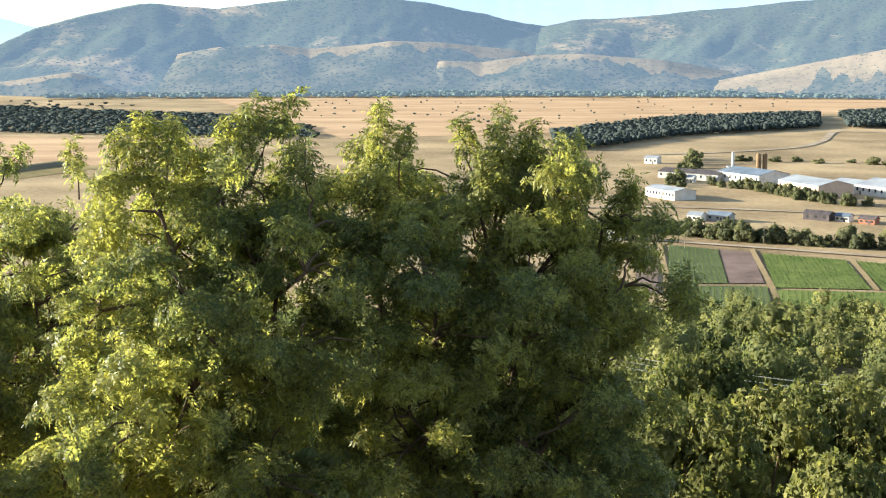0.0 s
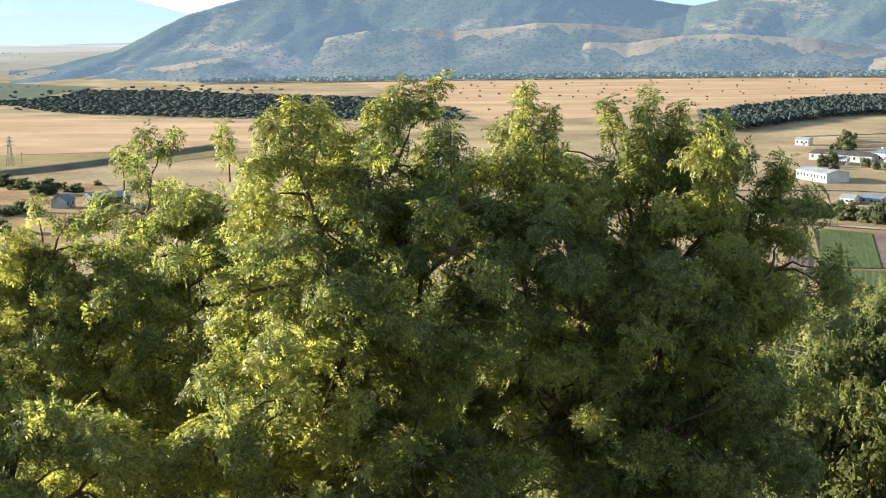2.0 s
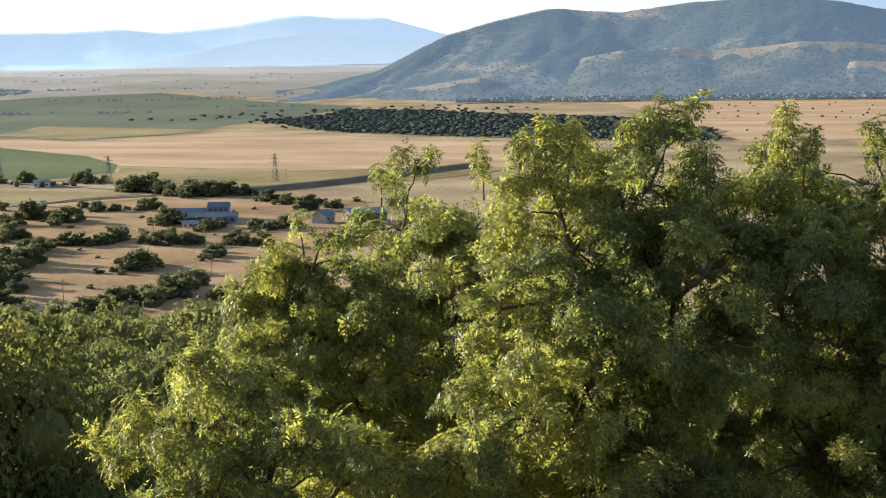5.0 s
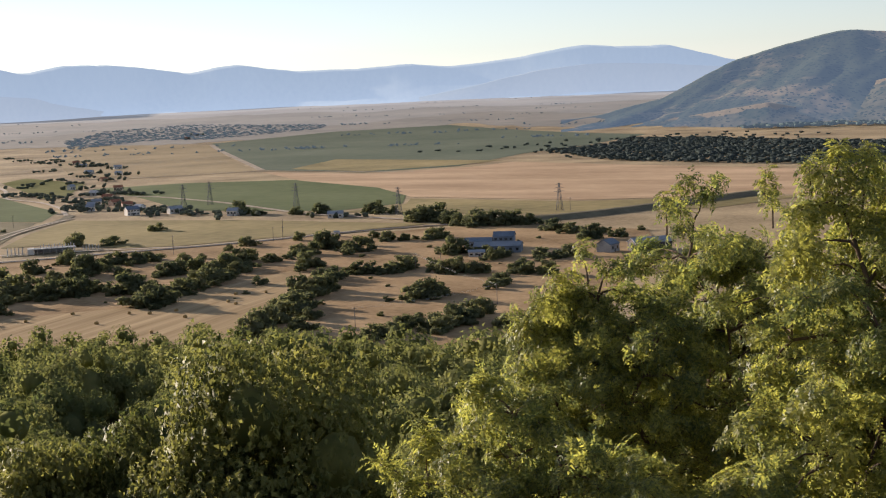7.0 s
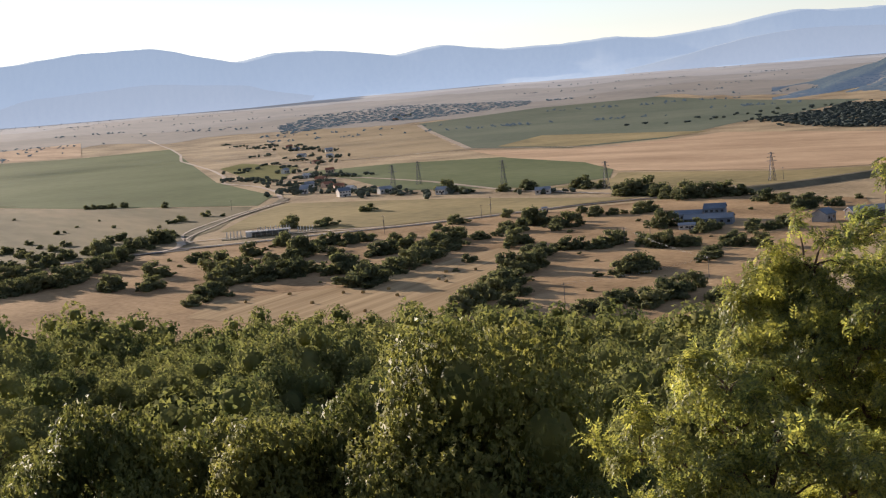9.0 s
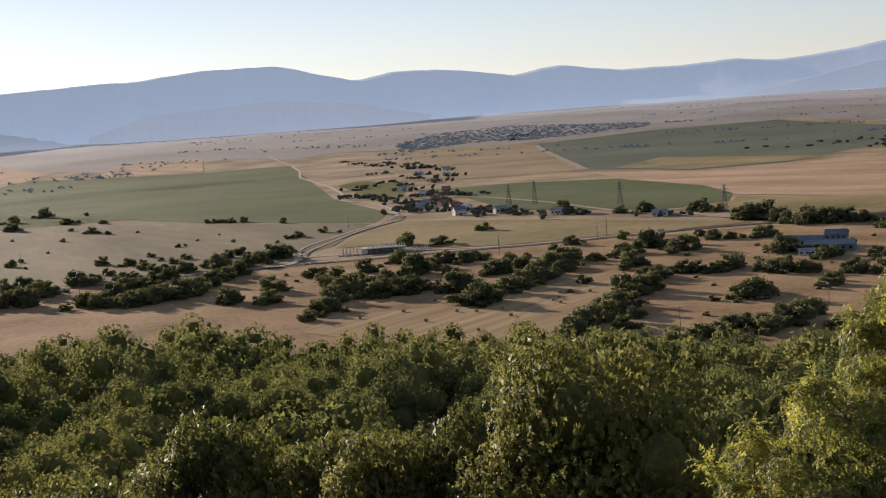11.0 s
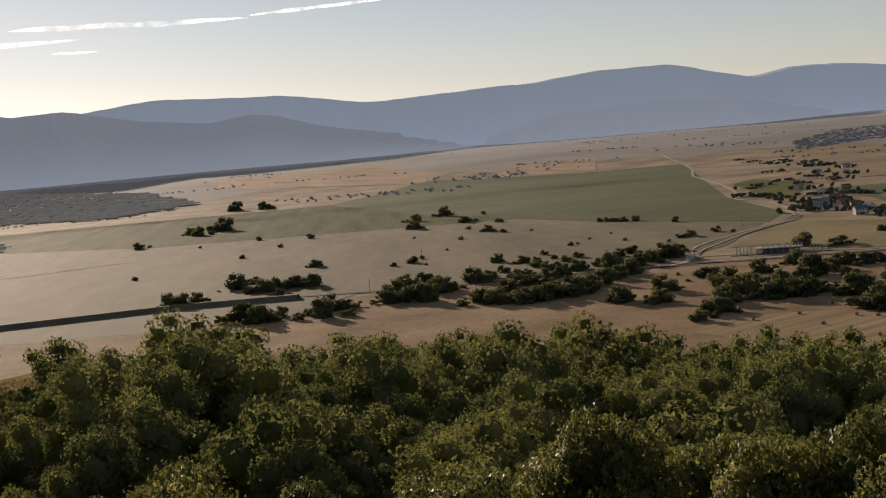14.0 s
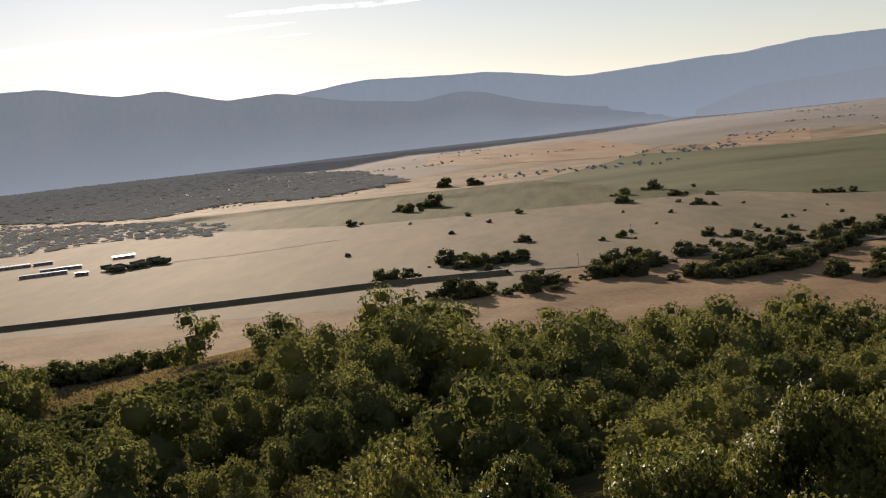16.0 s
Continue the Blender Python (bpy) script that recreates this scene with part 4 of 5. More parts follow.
ash_tree(25.6, 20.5, [(25.4, -11.4, 2.1, 1.0, 0), (27.6, -13.6, 2.0, 1.1, 0.2), (23.4, -13.4, 2.6, 1.0, 1.0), (28.6, -16.3, 1.8, 1.1, 0), (20.0, -14.6, 3.0, 1.0, 0.8), (25.6, -16.0, 3.0, 1.0, 0.9)],
         [(26.6, -11.9, 0.4), (29.2, -14.2, 0.35)], "dense round ash tree spreading low over the slope")

# the wood on the slope
OAKS_NEAR = [broad_tree("oak_tree", "broad oak tree with dense small leaves on the slope", h, (w, w, h * 0.46), 18, 17000, 0.155, BALL2, M_OAKNEAR, group="oaks on the slope", core=0.56, tuft=5)
             for h, w in ((9.0, 3.9), (8.2, 3.4), (9.8, 4.4))]
OAKS = [broad_tree("oak_tree", "round-crowned oak in the wood on the slope", h, (w, w, h * 0.46), 13, 6000, 0.195, BALL2, M_OAK, group="oaks on the slope", core=0.54, tuft=4)
        for h, w in ((8.0, 3.6), (9.0, 4.0), (7.2, 3.3), (8.6, 4.4), (9.6, 3.7))]


# big single trees just below the viewpoint: azimuth, distance, top below the horizon, crown radius
BIG = [(35.3, 48, 9.8, 4.4), (41.6, 52, 12.0, 2.7), (44.8, 50, 13.2, 2.0), (47.0, 54, 13.0, 2.2), (51.8, 50, 11.8, 3.2), (-10.7, 52, 12.2, 2.4), (-16.0, 50, 12.9, 2.6), (-10.4, 40, 14.2, 2.0),
       (-17.3, 37, 15.6, 2.0), (-13.6, 44, 13.8, 2.0), (24.5, 60, 11.4, 3.8), (64.3, 46, 13.8, 2.0), (57.5, 52, 13.6, 3.0), (70, 58, 13.0, 3.6), (38.6, 46, 14.2, 3.0)]


def big_trees():
    for az, r, dep, w in BIG:
        x, y = spot(az, r)
        z = gz(x, y)
        tall = EYE[2] - r * math.tan(radians(dep)) - z
        t = broad_tree("oak_tree", "big oak with glossy tufted leaves below the viewpoint", tall, (w, w, min(tall * 0.48, w * 1.5)), 14 + int(3 * w), int(5600 * w ** 1.6), 0.142, BALL2, M_OAKNEAR, group="oaks on the slope", detail=9, low=-0.8, core=0.52, tuft=5)
        t.matrix_world = pose(x, y, z, 0, 0, az * 37)


def woods():
    spots = []
    r = 44.0
    while r < 470:
        gap = 9.6 + r * 0.004
        n = int(radians(110) * r / gap)
        for k in range(n):
            az = -21.5 + 110 * (k + rng.uniform(0.1, 0.9)) / n
            rr = r + rng.uniform(-0.4, 0.4) * gap
            if rr > np.interp(az, EDGE_AZ, EDGE_R) + rng.normal(0, 6):
                continue
            if rng.uniform() < 0.13 or (77 < az < 83 and rr > 264) or (74.3 < az <= 77 and 264 < rr < 296):  # gaps, and the grassy clearing
                continue
            swell = noise.noise((spot(az, rr)[0] / 34, spot(az, rr)[1] / 34, 4.2))
            if swell < -0.3 and rr > 62:  # hollows in the canopy
                continue
            if any(math.hypot(spot(az, rr)[0] - spot(a2, r2)[0], spot(az, rr)[1] - spot(a2, r2)[1]) < w2 * 0.9 + 1.5 for a2, r2, _, w2 in BIG):
                continue
            if az < 26 and rr < 62 and az > -7:
                continue
            spots.append((rr, az))
        r += gap * 0.92
    spots.sort()
    near, far = spots[:120], spots[120:]
    for k, (rr, az) in enumerate(near):
        x, y = spot(az, rr)
        src = OAKS_NEAR[k % 3] if rr < 62 or (rr < 95 and az < -6) else OAKS[k % 5]
        s = rng.uniform(0.7, 0.98) if rr < 62 else rng.uniform(0.75, 1.2) * (1 + 0.4 * noise.noise((x / 34, y / 34, 4.2)))
        t = copy_thing(src, pose(x, y, gz(x, y), 0, 0, rng.uniform(0, 360)))
        t.scale = (s, s, s * rng.uniform(0.9, 1.12))
    xy = [spot(az, rr) for rr, az in far]
    h = np.clip(rng.lognormal(2.14, 0.30, len(far)), 4.5, 14.5)
    h *= np.array([1 + 0.55 * noise.noise((x / 34, y / 34, 4.2)) for x, y in xy])
    for k, (rr, az) in enumerate(far):
        if 73 < az < 85 and 205 < rr < 270:  # low scrub in front of the clearing
            h[k] = rng.uniform(2.2, 4.2)
    mid = [k for k, (rr, _) in enumerate(far) if rr < 260]
    rest = [k for k, (rr, _) in enumerate(far) if rr >= 260]
    for nm, ids, per, grain in (("wood_middle", mid, 2250, 0.057), ("wood_lower", rest, 620, 0.088)):
        stand(nm, [xy[k] for k in ids], h[ids], h[ids] * rng.uniform(0.46, 0.60, len(ids)), per, grain, M_WOOD, "dense broad-leaved wood covering the lower slope", lumps=9 if nm == "wood_middle" else 6, core=0.56, ball=BALL2 if nm == "wood_middle" else BALL1)
    return len(near), len(far)


big_trees()
woods()
for _t in OAKS_NEAR + OAKS:
    for _o in (*_t.children, _t):
        bpy.data.objects.remove(_o)


# ---------------------------------------------------------------- bushes and trees on the plain
BUSHES = [broad_tree("bush", "dark green rounded bush with a long evening shadow", h, (w, w, h * 0.66), 12, 620, 0.65, BALL1, M_BUSH, "bush", "bushes on the dry grassland", 2, -0.75, 0.78)
          for h, w in ((5.8, 5.2), (6.5, 5.2), (5.2, 5.4), (7.2, 5.1))]


def plant_bush(x, y, radius, tall=1.0):
    s = radius / 4.8
    src = BUSHES[rng.integers(0, 4)]
    t = copy_thing(src, pose(x, y, gz(x, y) - 0.2 * s, 0, 0, rng.uniform(0, 360)))
    t.scale = (s, s, s * tall * rng.uniform(0.85, 1.15))


HEDGE_PASTURE = [(-1377, 889, 6.0), (-1325, 908, 2.6), (-1239, 823, 4.8), (-1185, 831, 3.5), (-1147, 767, 2.8), (-1058, 746, 2.6), (-1348, 830, 5.1), (-1238, 760, 5.9), (-1119, 686, 1.6), (-1046, 690, 2.5), (-965, 622, 1.4), (-904, 551, 3.4), (-925, 573, 2.2), (-901, 532, 2.5), (-877, 546, 1.3), (-1092, 752, 3.8), (-1035, 761, 1.6), (-908, 750, 1.0), (-890, 712, 1.4), (-865, 673, 2.2), (-865, 680, 1.3), (-842, 709, 1.8), (-780, 688, 1.3), (-790, 708, 1.7), (-1030, 838, 2.7), (-1024, 843, 3.2), (-1013, 843, 3.2), (-1002, 844, 3.2), (-991, 849, 3.2), (-929, 842, 3.0)]
HEDGE_ROADSIDE = [(-826, 575, 3.7), (-797, 577, 3.6), (-828, 619, 2.9), (-794, 602, 2.4), (-767, 592, 3.1), (-781, 614, 3.2), (-763, 563, 3.5), (-739, 554, 3.7), (-744, 567, 3.0), (-719, 581, 3.4), (-713, 559, 4.4), (-693, 532, 4.2), (-697, 523, 4.2), (-720, 518, 4.3), (-762, 535, 3.4), (-740, 508, 4.4), (-730, 495, 5.0), (-738, 493, 5.0), (-775, 487, 3.7), (-769, 476, 4.4), (-771, 463, 4.0), (-750, 626, 3.6), (-754, 641, 3.6), (-700, 576, 5.1), (-688, 578, 5.1), (-689, 592, 5.1), (-699, 610, 4.5), (-706, 627, 5.4), (-701, 634, 4.6), (-728, 661, 3.6)]
HEDGE_LONG = [(-643, 435, 4.7), (-628, 434, 5.6), (-623, 441, 5.6), (-612, 444, 5.5), (-613, 454, 5.6), (-612, 465, 6.2), (-613, 475, 6.3), (-622, 494, 5.8), (-634, 514, 5.3), (-646, 535, 5.4), (-656, 553, 4.9), (-671, 482, 5.4), (-666, 494, 5.4), (-658, 463, 4.6), (-670, 448, 2.9), (-693, 421, 5.3), (-683, 423, 5.2), (-710, 448, 5.1), (-714, 459, 5.2), (-733, 431, 5.5), (-701, 408, 4.6), (-694, 414, 3.9), (-562, 467, 5.0), (-573, 470, 2.7), (-573, 507, 5.6), (-538, 474, 4.6), (-536, 467, 2.9)]
HEDGE_SOUTH = [(-809, 775, 3.2), (-805, 744, 3.6), (-792, 777, 1.8), (-659, 710, 5.1), (-632, 714, 5.0), (-662, 798, 4.2), (-575, 583, 5.0), (-584, 605, 2.0), (-595, 557, 4.0), (-592, 562, 4.0), (-618, 559, 1.3), (-556, 561, 2.6), (-544, 525, 6.7), (-517, 511, 7.1), (-503, 486, 5.7), (-482, 455, 3.8), (-484, 464, 4.3), (-472, 438, 3.7)]
HEDGE_MIDDLE = [(-514, 523, 4.8), (-492, 508, 5.2), (-491, 518, 5.2), (-483, 520, 5.7), (-486, 534, 4.1), (-535, 585, 5.8), (-533, 573, 4.4), (-544, 607, 4.6), (-537, 561, 3.8), (-588, 625, 4.2), (-568, 616, 4.8), (-556, 631, 4.8), (-550, 632, 4.1), (-515, 589, 3.8), (-541, 634, 4.1), (-541, 647, 4.8)]
HEDGE_BALES = [(-461, 532, 5.7), (-463, 546, 4.6), (-421, 500, 5.8), (-420, 509, 5.3), (-431, 534, 5.6), (-437, 553, 5.7), (-442, 572, 5.3), (-443, 582, 4.7), (-486, 591, 4.3), (-481, 596, 4.3), (-507, 635, 3.9), (-486, 619, 4.5), (-462, 600, 4.3), (-468, 623, 5.0), (-478, 646, 4.6), (-514, 660, 2.7), (-523, 698, 2.8), (-526, 721, 4.3), (-411, 573, 3.1), (-462, 654, 3.6), (-453, 614, 4.9), (-479, 658, 4.6)]
HEDGE_EAST = [(-372, 550, 4.8), (-362, 547, 5.8), (-364, 562, 4.3), (-381, 597, 4.6), (-383, 586, 4.0), (-327, 446, 4.5), (-328, 459, 5.0), (-334, 478, 5.2), (-341, 499, 5.4), (-345, 514, 4.5), (-355, 511, 4.0), (-325, 489, 3.3), (-314, 463, 3.6), (-424, 636, 5.0), (-417, 638, 3.1), (-310, 549, 4.1), (-304, 551, 5.6), (-302, 560, 3.6), (-312, 544, 2.0), (-256, 477, 3.9), (-259, 496, 5.0), (-259, 507, 4.6), (-258, 518, 3.3), (-263, 481, 4.4), (-276, 490, 3.6), (-274, 477, 3.6), (-272, 465, 3.5), (-275, 457, 4.3), (-236, 490, 3.1), (-228, 487, 2.6), (-299, 502, 1.4)]
HEDGE_HOUSE = [(-463, 687, 4.7), (-456, 688, 4.7), (-463, 715, 5.5), (-456, 716, 4.8), (-435, 705, 5.4), (-508, 754, 3.3), (-443, 732, 3.1), (-463, 775, 3.3), (-445, 761, 3.6), (-434, 762, 3.2), (-419, 770, 4.3), (-416, 779, 4.3), (-385, 617, 3.5), (-379, 618, 4.1), (-373, 620, 3.5), (-365, 622, 4.1), (-363, 633, 4.7), (-364, 644, 3.6), (-344, 637, 4.1), (-334, 628, 4.6), (-327, 630, 4.6), (-367, 703, 5.8), (-317, 632, 4.6), (-350, 705, 3.8), (-333, 684, 4.3), (-333, 696, 3.7), (-288, 596, 4.3), (-297, 636, 4.0), (-302, 656, 3.5)]
HEDGE_FARM_ROAD = [(-680, 922, 6.5), (-654, 913, 3.6), (-622, 922, 4.1), (-601, 926, 5.4), (-563, 935, 4.4), (-556, 935, 5.3), (-538, 930, 3.5), (-491, 876, 5.7), (-480, 876, 6.5), (-470, 876, 7.2), (-454, 866, 6.3), (-442, 859, 6.3), (-429, 853, 6.2), (-419, 853, 6.2), (-409, 854, 6.1), (-403, 861, 5.4), (-395, 861, 5.4)]
HEDGE_NEAR = [(-359, 828, 5.1), (-341, 813, 4.3), (-324, 815, 4.3), (-301, 795, 3.4), (-302, 833, 2.5), (-350, 782, 1.4), (-312, 699, 3.7), (-301, 693, 3.7), (-298, 706, 3.7), (-280, 634, 3.9), (-290, 633, 3.4), (-317, 785, 5.5)]
HEDGE_WEST = [(-857, 354, 3.8), (-847, 339, 5.2), (-857, 335, 4.5), (-902, 403, 5.6), (-900, 389, 1.2), (-1082, 396, 2.3), (-1157, 526, 2.6), (-1363, 641, 3.0), (-1229, 600, 2.8), (-1608, 665, 4.9), (-1575, 662, 6.2), (-1614, 714, 9.5), (-1358, 571, 1.8), (-1463, 544, 5.1), (-2072, 991, 8.4), (-2132, 967, 9.5), (-924, 427, 3.7), (-857, 404, 6.1), (-861, 417, 5.4), (-866, 430, 5.5), (-850, 435, 5.4), (-821, 397, 3.0), (-984, 510, 4.0), (-729, 327, 6.5), (-704, 328, 5.7), (-719, 348, 3.2), (-687, 357, 5.0), (-708, 375, 5.2), (-705, 383, 4.5), (-1297, 669, 3.5)]
SCRUB = []
for _row in (HEDGE_PASTURE, HEDGE_ROADSIDE, HEDGE_LONG, HEDGE_SOUTH, HEDGE_MIDDLE, HEDGE_BALES, HEDGE_EAST, HEDGE_HOUSE, HEDGE_FARM_ROAD, HEDGE_NEAR, HEDGE_WEST):
    for _x, _y, _r in _row:
        plant_bush(_x, _y, _r * (1.3 if _r > 3 else 1.1), 1.15)
        for _ in range(4 if _r > 3.5 else 0):
            SCRUB.append((_x + rng.normal(0, _r * 0.9), _y + rng.normal(0, _r * 1.3), _r * rng.uniform(0.45, 1.0)))
# small bushes between the hedges
for _x, _y in scatter([(-330, 520), (-560, 460), (-620, 600), (-470, 720), (-300, 800)], 30, 0.6):
    SCRUB.append((_x, _y, rng.uniform(0.8, 2.4)))
# tree line above the vegetable plots, and round the works
for _x, _y in along_line([(70, 706), (118, 694), (154, 668), (206, 642), (260, 615)], 3.4, 2.5):
    plant_bush(_x, _y, rng.uniform(3.4, 5.2), 1.5)
for _x, _y in along_line([(152, 930), (172, 990), (196, 1090), (214, 1180)], 9, 4) + along_line([(180, 935), (205, 900), (220, 850), (240, 812)], 4.2, 2) + along_line([(245, 820), (265, 815)], 7, 2):
    plant_bush(_x, _y, rng.uniform(2.8, 4.4), 1.6)
for _x, _y in along_line([(230, 1130), (300, 1120), (360, 1090)], 16, 6):
    plant_bush(_x, _y, rng.uniform(3.5, 6.0), 0.9)
stand("bush_scrub", [(x, y) for x, y, _ in SCRUB], np.array([r * 1.1 for _, _, r in SCRUB]), np.array([r for _, _, r in SCRUB]), 120, 0.17, M_BUSH, "dark scrub filling the hedges and dotting the grassland", "scrub", 9, 0.85)
for _t in BUSHES:
    for _o in (*_t.children, _t):
        bpy.data.objects.remove(_o)


def wood(name, poly, spacing, height, keep, per, label, grain=0.5, leaves=M_FARWOOD, broad=0.95, ball=BALL1):
    places = scatter(poly, spacing, keep)
    k = np.array([math.hypot(*p) / float(air_distance(math.hypot(*p))) for p in places])
    h = height * rng.uniform(0.7, 1.25, len(places)) * np.maximum(k, 0.45)
    stand(name, places, h, h * broad * rng.uniform(0.85, 1.15, len(places)), per, grain * 0.3, leaves, label, lumps=1, core=0.9, ball=ball)


# dark leaves, lifted towards blue to put haze into the colour
M_BELT = make_mat("dark_belt_leaves", (0.062, 0.078, 0.076), (0.085, 0.10, 0.095), 0.02, 9, 0.9, spec=0.0, leaf=0.3, per_island=0.15)
wood("wood_plain", [(-790, 1790), (-754, 1944), (-790, 2120), (-640, 2080), (-507, 1980), (-286, 1850), (-140, 1560), (-126, 1396), (-305, 1428), (-474, 1495), (-605, 1560)], 9.5, 6, 0.88, 14, "dark wood in the middle of the plain", leaves=M_BELT, broad=1.05)
wood("wood_plain_edge", [(-1010, 1800), (-803, 1758), (-640, 1560), (-605, 1541), (-790, 1790), (-790, 2120), (-507, 1990), (-440, 2130), (-700, 2290), (-860, 2100)], 34, 6.5, 0.6, 16, "scattered dark trees along the edge of the wood", leaves=M_BELT, broad=0.9)
wood("wood_belt", [(112, 1449), (290, 1725), (496, 1846), (421, 1565), (239, 1423), (123, 1236), (104, 1276)], 5.6, 12.0, 0.97, 16, "dark pine belt across the plain", leaves=M_BELT, broad=0.36)
wood("wood_belt_east", [(524, 1846), (643, 1953), (516, 1565), (452, 1565)], 5.6, 12.0, 0.97, 16, "dark pine belt across the plain", leaves=M_BELT, broad=0.36)
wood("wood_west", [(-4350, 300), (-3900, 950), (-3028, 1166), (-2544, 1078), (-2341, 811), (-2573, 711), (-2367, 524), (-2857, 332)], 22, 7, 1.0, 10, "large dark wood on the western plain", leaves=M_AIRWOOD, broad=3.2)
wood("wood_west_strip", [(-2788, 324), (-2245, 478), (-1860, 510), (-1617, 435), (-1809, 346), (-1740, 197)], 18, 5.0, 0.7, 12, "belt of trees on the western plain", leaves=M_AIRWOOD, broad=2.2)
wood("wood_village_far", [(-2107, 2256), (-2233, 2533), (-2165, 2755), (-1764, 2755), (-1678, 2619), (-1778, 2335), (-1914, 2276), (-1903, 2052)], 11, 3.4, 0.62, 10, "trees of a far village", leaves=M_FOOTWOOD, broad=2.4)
_clumps = [(-1100, 1090), (-1091, 1101), (-1070, 1092), (-1057, 1087), (-1051, 1098), (-1012, 1066), (-974, 1039), (-940, 1010), (-896, 971), (-885, 960), (-997, 1095), (-869, 971), (-902, 1019), (-926, 1040), (-784, 941), (-774, 941), (-762, 934), (-752, 927), (-738, 921), (-720, 914),
           (-930, 1108), (-950, 1110), (-976, 1112), (-1186, 1192), (-1202, 1235), (-1240, 1306), (-1418, 1486), (-1166, 1258), (-1244, 1368), (-1855, 1844), (-1751, 1773), (-1652, 1708), (-1611, 1696), (-1465, 1590), (-1565, 1719), (-1432, 1614), (-1700, 1790), (-1640, 1740)]
_line = [(x + rng.normal(0, 7.5), y + rng.normal(0, 7.5)) for x, y in _clumps for _ in range(8)]
stand("wood_village", _line, rng.uniform(2.8, 6.8, len(_line)), rng.uniform(2.2, 4.4, len(_line)), 40, 0.2, M_GARDEN, "garden trees of the village", lumps=1, core=0.95, ball=BALL2)
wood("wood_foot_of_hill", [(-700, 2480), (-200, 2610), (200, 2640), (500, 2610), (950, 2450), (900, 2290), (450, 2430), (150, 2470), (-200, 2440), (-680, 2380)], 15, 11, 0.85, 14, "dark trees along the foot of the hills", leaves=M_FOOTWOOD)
wood("wood_field_trees", [(-100, 1500), (-300, 2300), (600, 2350), (500, 1900), (300, 1780)], 52, 4.6, 0.55, 24, "scattered small trees in the dry grassland", broad=0.55)


def hedge_lines():
    places, hs = [], []
    for _ in range(70):
        az, r = rng.uniform(22, 84), rng.uniform(2350, 4300)
        span = rng.uniform(60, 420) / r
        k = r / float(air_distance(r))
        for i in range(int(rng.uniform(5, 16) * (1 + span * 6))):
            a = az + math.degrees(span) * rng.uniform(-0.5, 0.5)
            rr = r + rng.normal(0, 12 * k) + (a - az) * 12
            places.append(spot(a, rr))
            hs.append(rng.uniform(2.5, 6.5) * max(k, 0.5))
    hs = np.array(hs)
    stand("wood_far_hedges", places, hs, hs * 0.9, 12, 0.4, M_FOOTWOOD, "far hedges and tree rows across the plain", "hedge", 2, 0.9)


hedge_lines()


# ---------------------------------------------------------------- buildings
def building(name, label, centre, length, depth, height, turn, wall, roof, rise=2.0, windows=4, storeys=1, category="building", group=""):
    """A house or shed with its long side along x before it is turned."""
    x, y = centre
    b = thing(name, label, category, pose(x, y, gz(x, y), 0, 0, turn), group)
    part("wall", box((length, depth, height + 0.6), (0, 0, height / 2 - 0.3)), wall, b)
    bm = bmesh.new()
    o, lx, ly = 0.4, length / 2 + 0.4, depth / 2 + 0.4
    ring = [(-ly, height - 0.1), (0, height + rise), (ly, height - 0.1), (ly, height + 0.15), (0, height + rise + 0.28), (-ly, height + 0.15)]
    ends = [[bm.verts.new((sx * lx, yy, zz)) for yy, zz in ring] for sx in (-1, 1)]
    bm.faces.new(ends[0])
    bm.faces.new(ends[1][::-1])
    for i in range(6):
        j = (i + 1) % 6
        bm.faces.new((ends[0][i], ends[1][i], ends[1][j], ends[0][j]))
    bmesh.ops.recalc_face_normals(bm, faces=bm.faces[:])
    part("roof", bm, roof, b)
    for sx in (-1, 1):
        gab = bmesh.new()
        xx = sx * (length / 2 - 0.01)
        t = [gab.verts.new((xx, -depth / 2, height - 0.05)), gab.verts.new((xx, depth / 2, height - 0.05)), gab.verts.new((xx, 0, height + rise - 0.05))]
        t2 = [gab.verts.new((v.co.x - sx * 0.25, v.co.y, v.co.z)) for v in t]
        gab.faces.new(t)
        gab.faces.new(t2[::-1])
        for i in range(3):
            gab.faces.new((t[i], t[(i + 1) % 3], t2[(i + 1) % 3], t2[i]))
        bmesh.ops.recalc_face_normals(gab, faces=gab.faces[:])
        part("gable", gab, wall, b)
    fh = height / storeys
    for side in (-1, 1):
        for s in range(storeys):
            for i in range(windows):
                wx = -length / 2 + length * (i + 0.5) / windows
                w = part("window", box((min(1.6, length / windows * 0.55), 0.10, fh * 0.38), (wx, side * (depth / 2 + 0.02), fh * (s + 0.58))), M_GLASSDARK, b, "dark glass window")
                part("sill", box((min(1.9, length / windows * 0.65), 0.22, 0.12), (wx, side * (depth / 2 + 0.06), fh * (s + 0.58) - fh * 0.19 - 0.06)), wall, w)
    part("door", box((1.2, 0.12, min(2.1, height * 0.7)), (length * 0.5 / max(windows, 1) * (1 if windows % 2 else 0), -depth / 2 - 0.03, min(2.1, height * 0.7) / 2)), M_ROOFDARK, b, "dark wooden door")
    return b


def facing(x, y, skew=0.0):
    return math.degrees(math.atan2(-x, y)) + skew


# the works
building("factory_shed", "long white factory shed with grey sheet roof", (141, 861), 31, 16, 5.5, -64, M_WHITE, M_ROOFGREY, 1.6, 9, 1, group="works buildings")
building("factory_hall", "wide factory hall with blue-grey sheet roof", (214, 960), 42, 28, 6.5, -60, M_WHITE, M_ROOFBLUE, 3.0, 8, 1, group="works buildings")
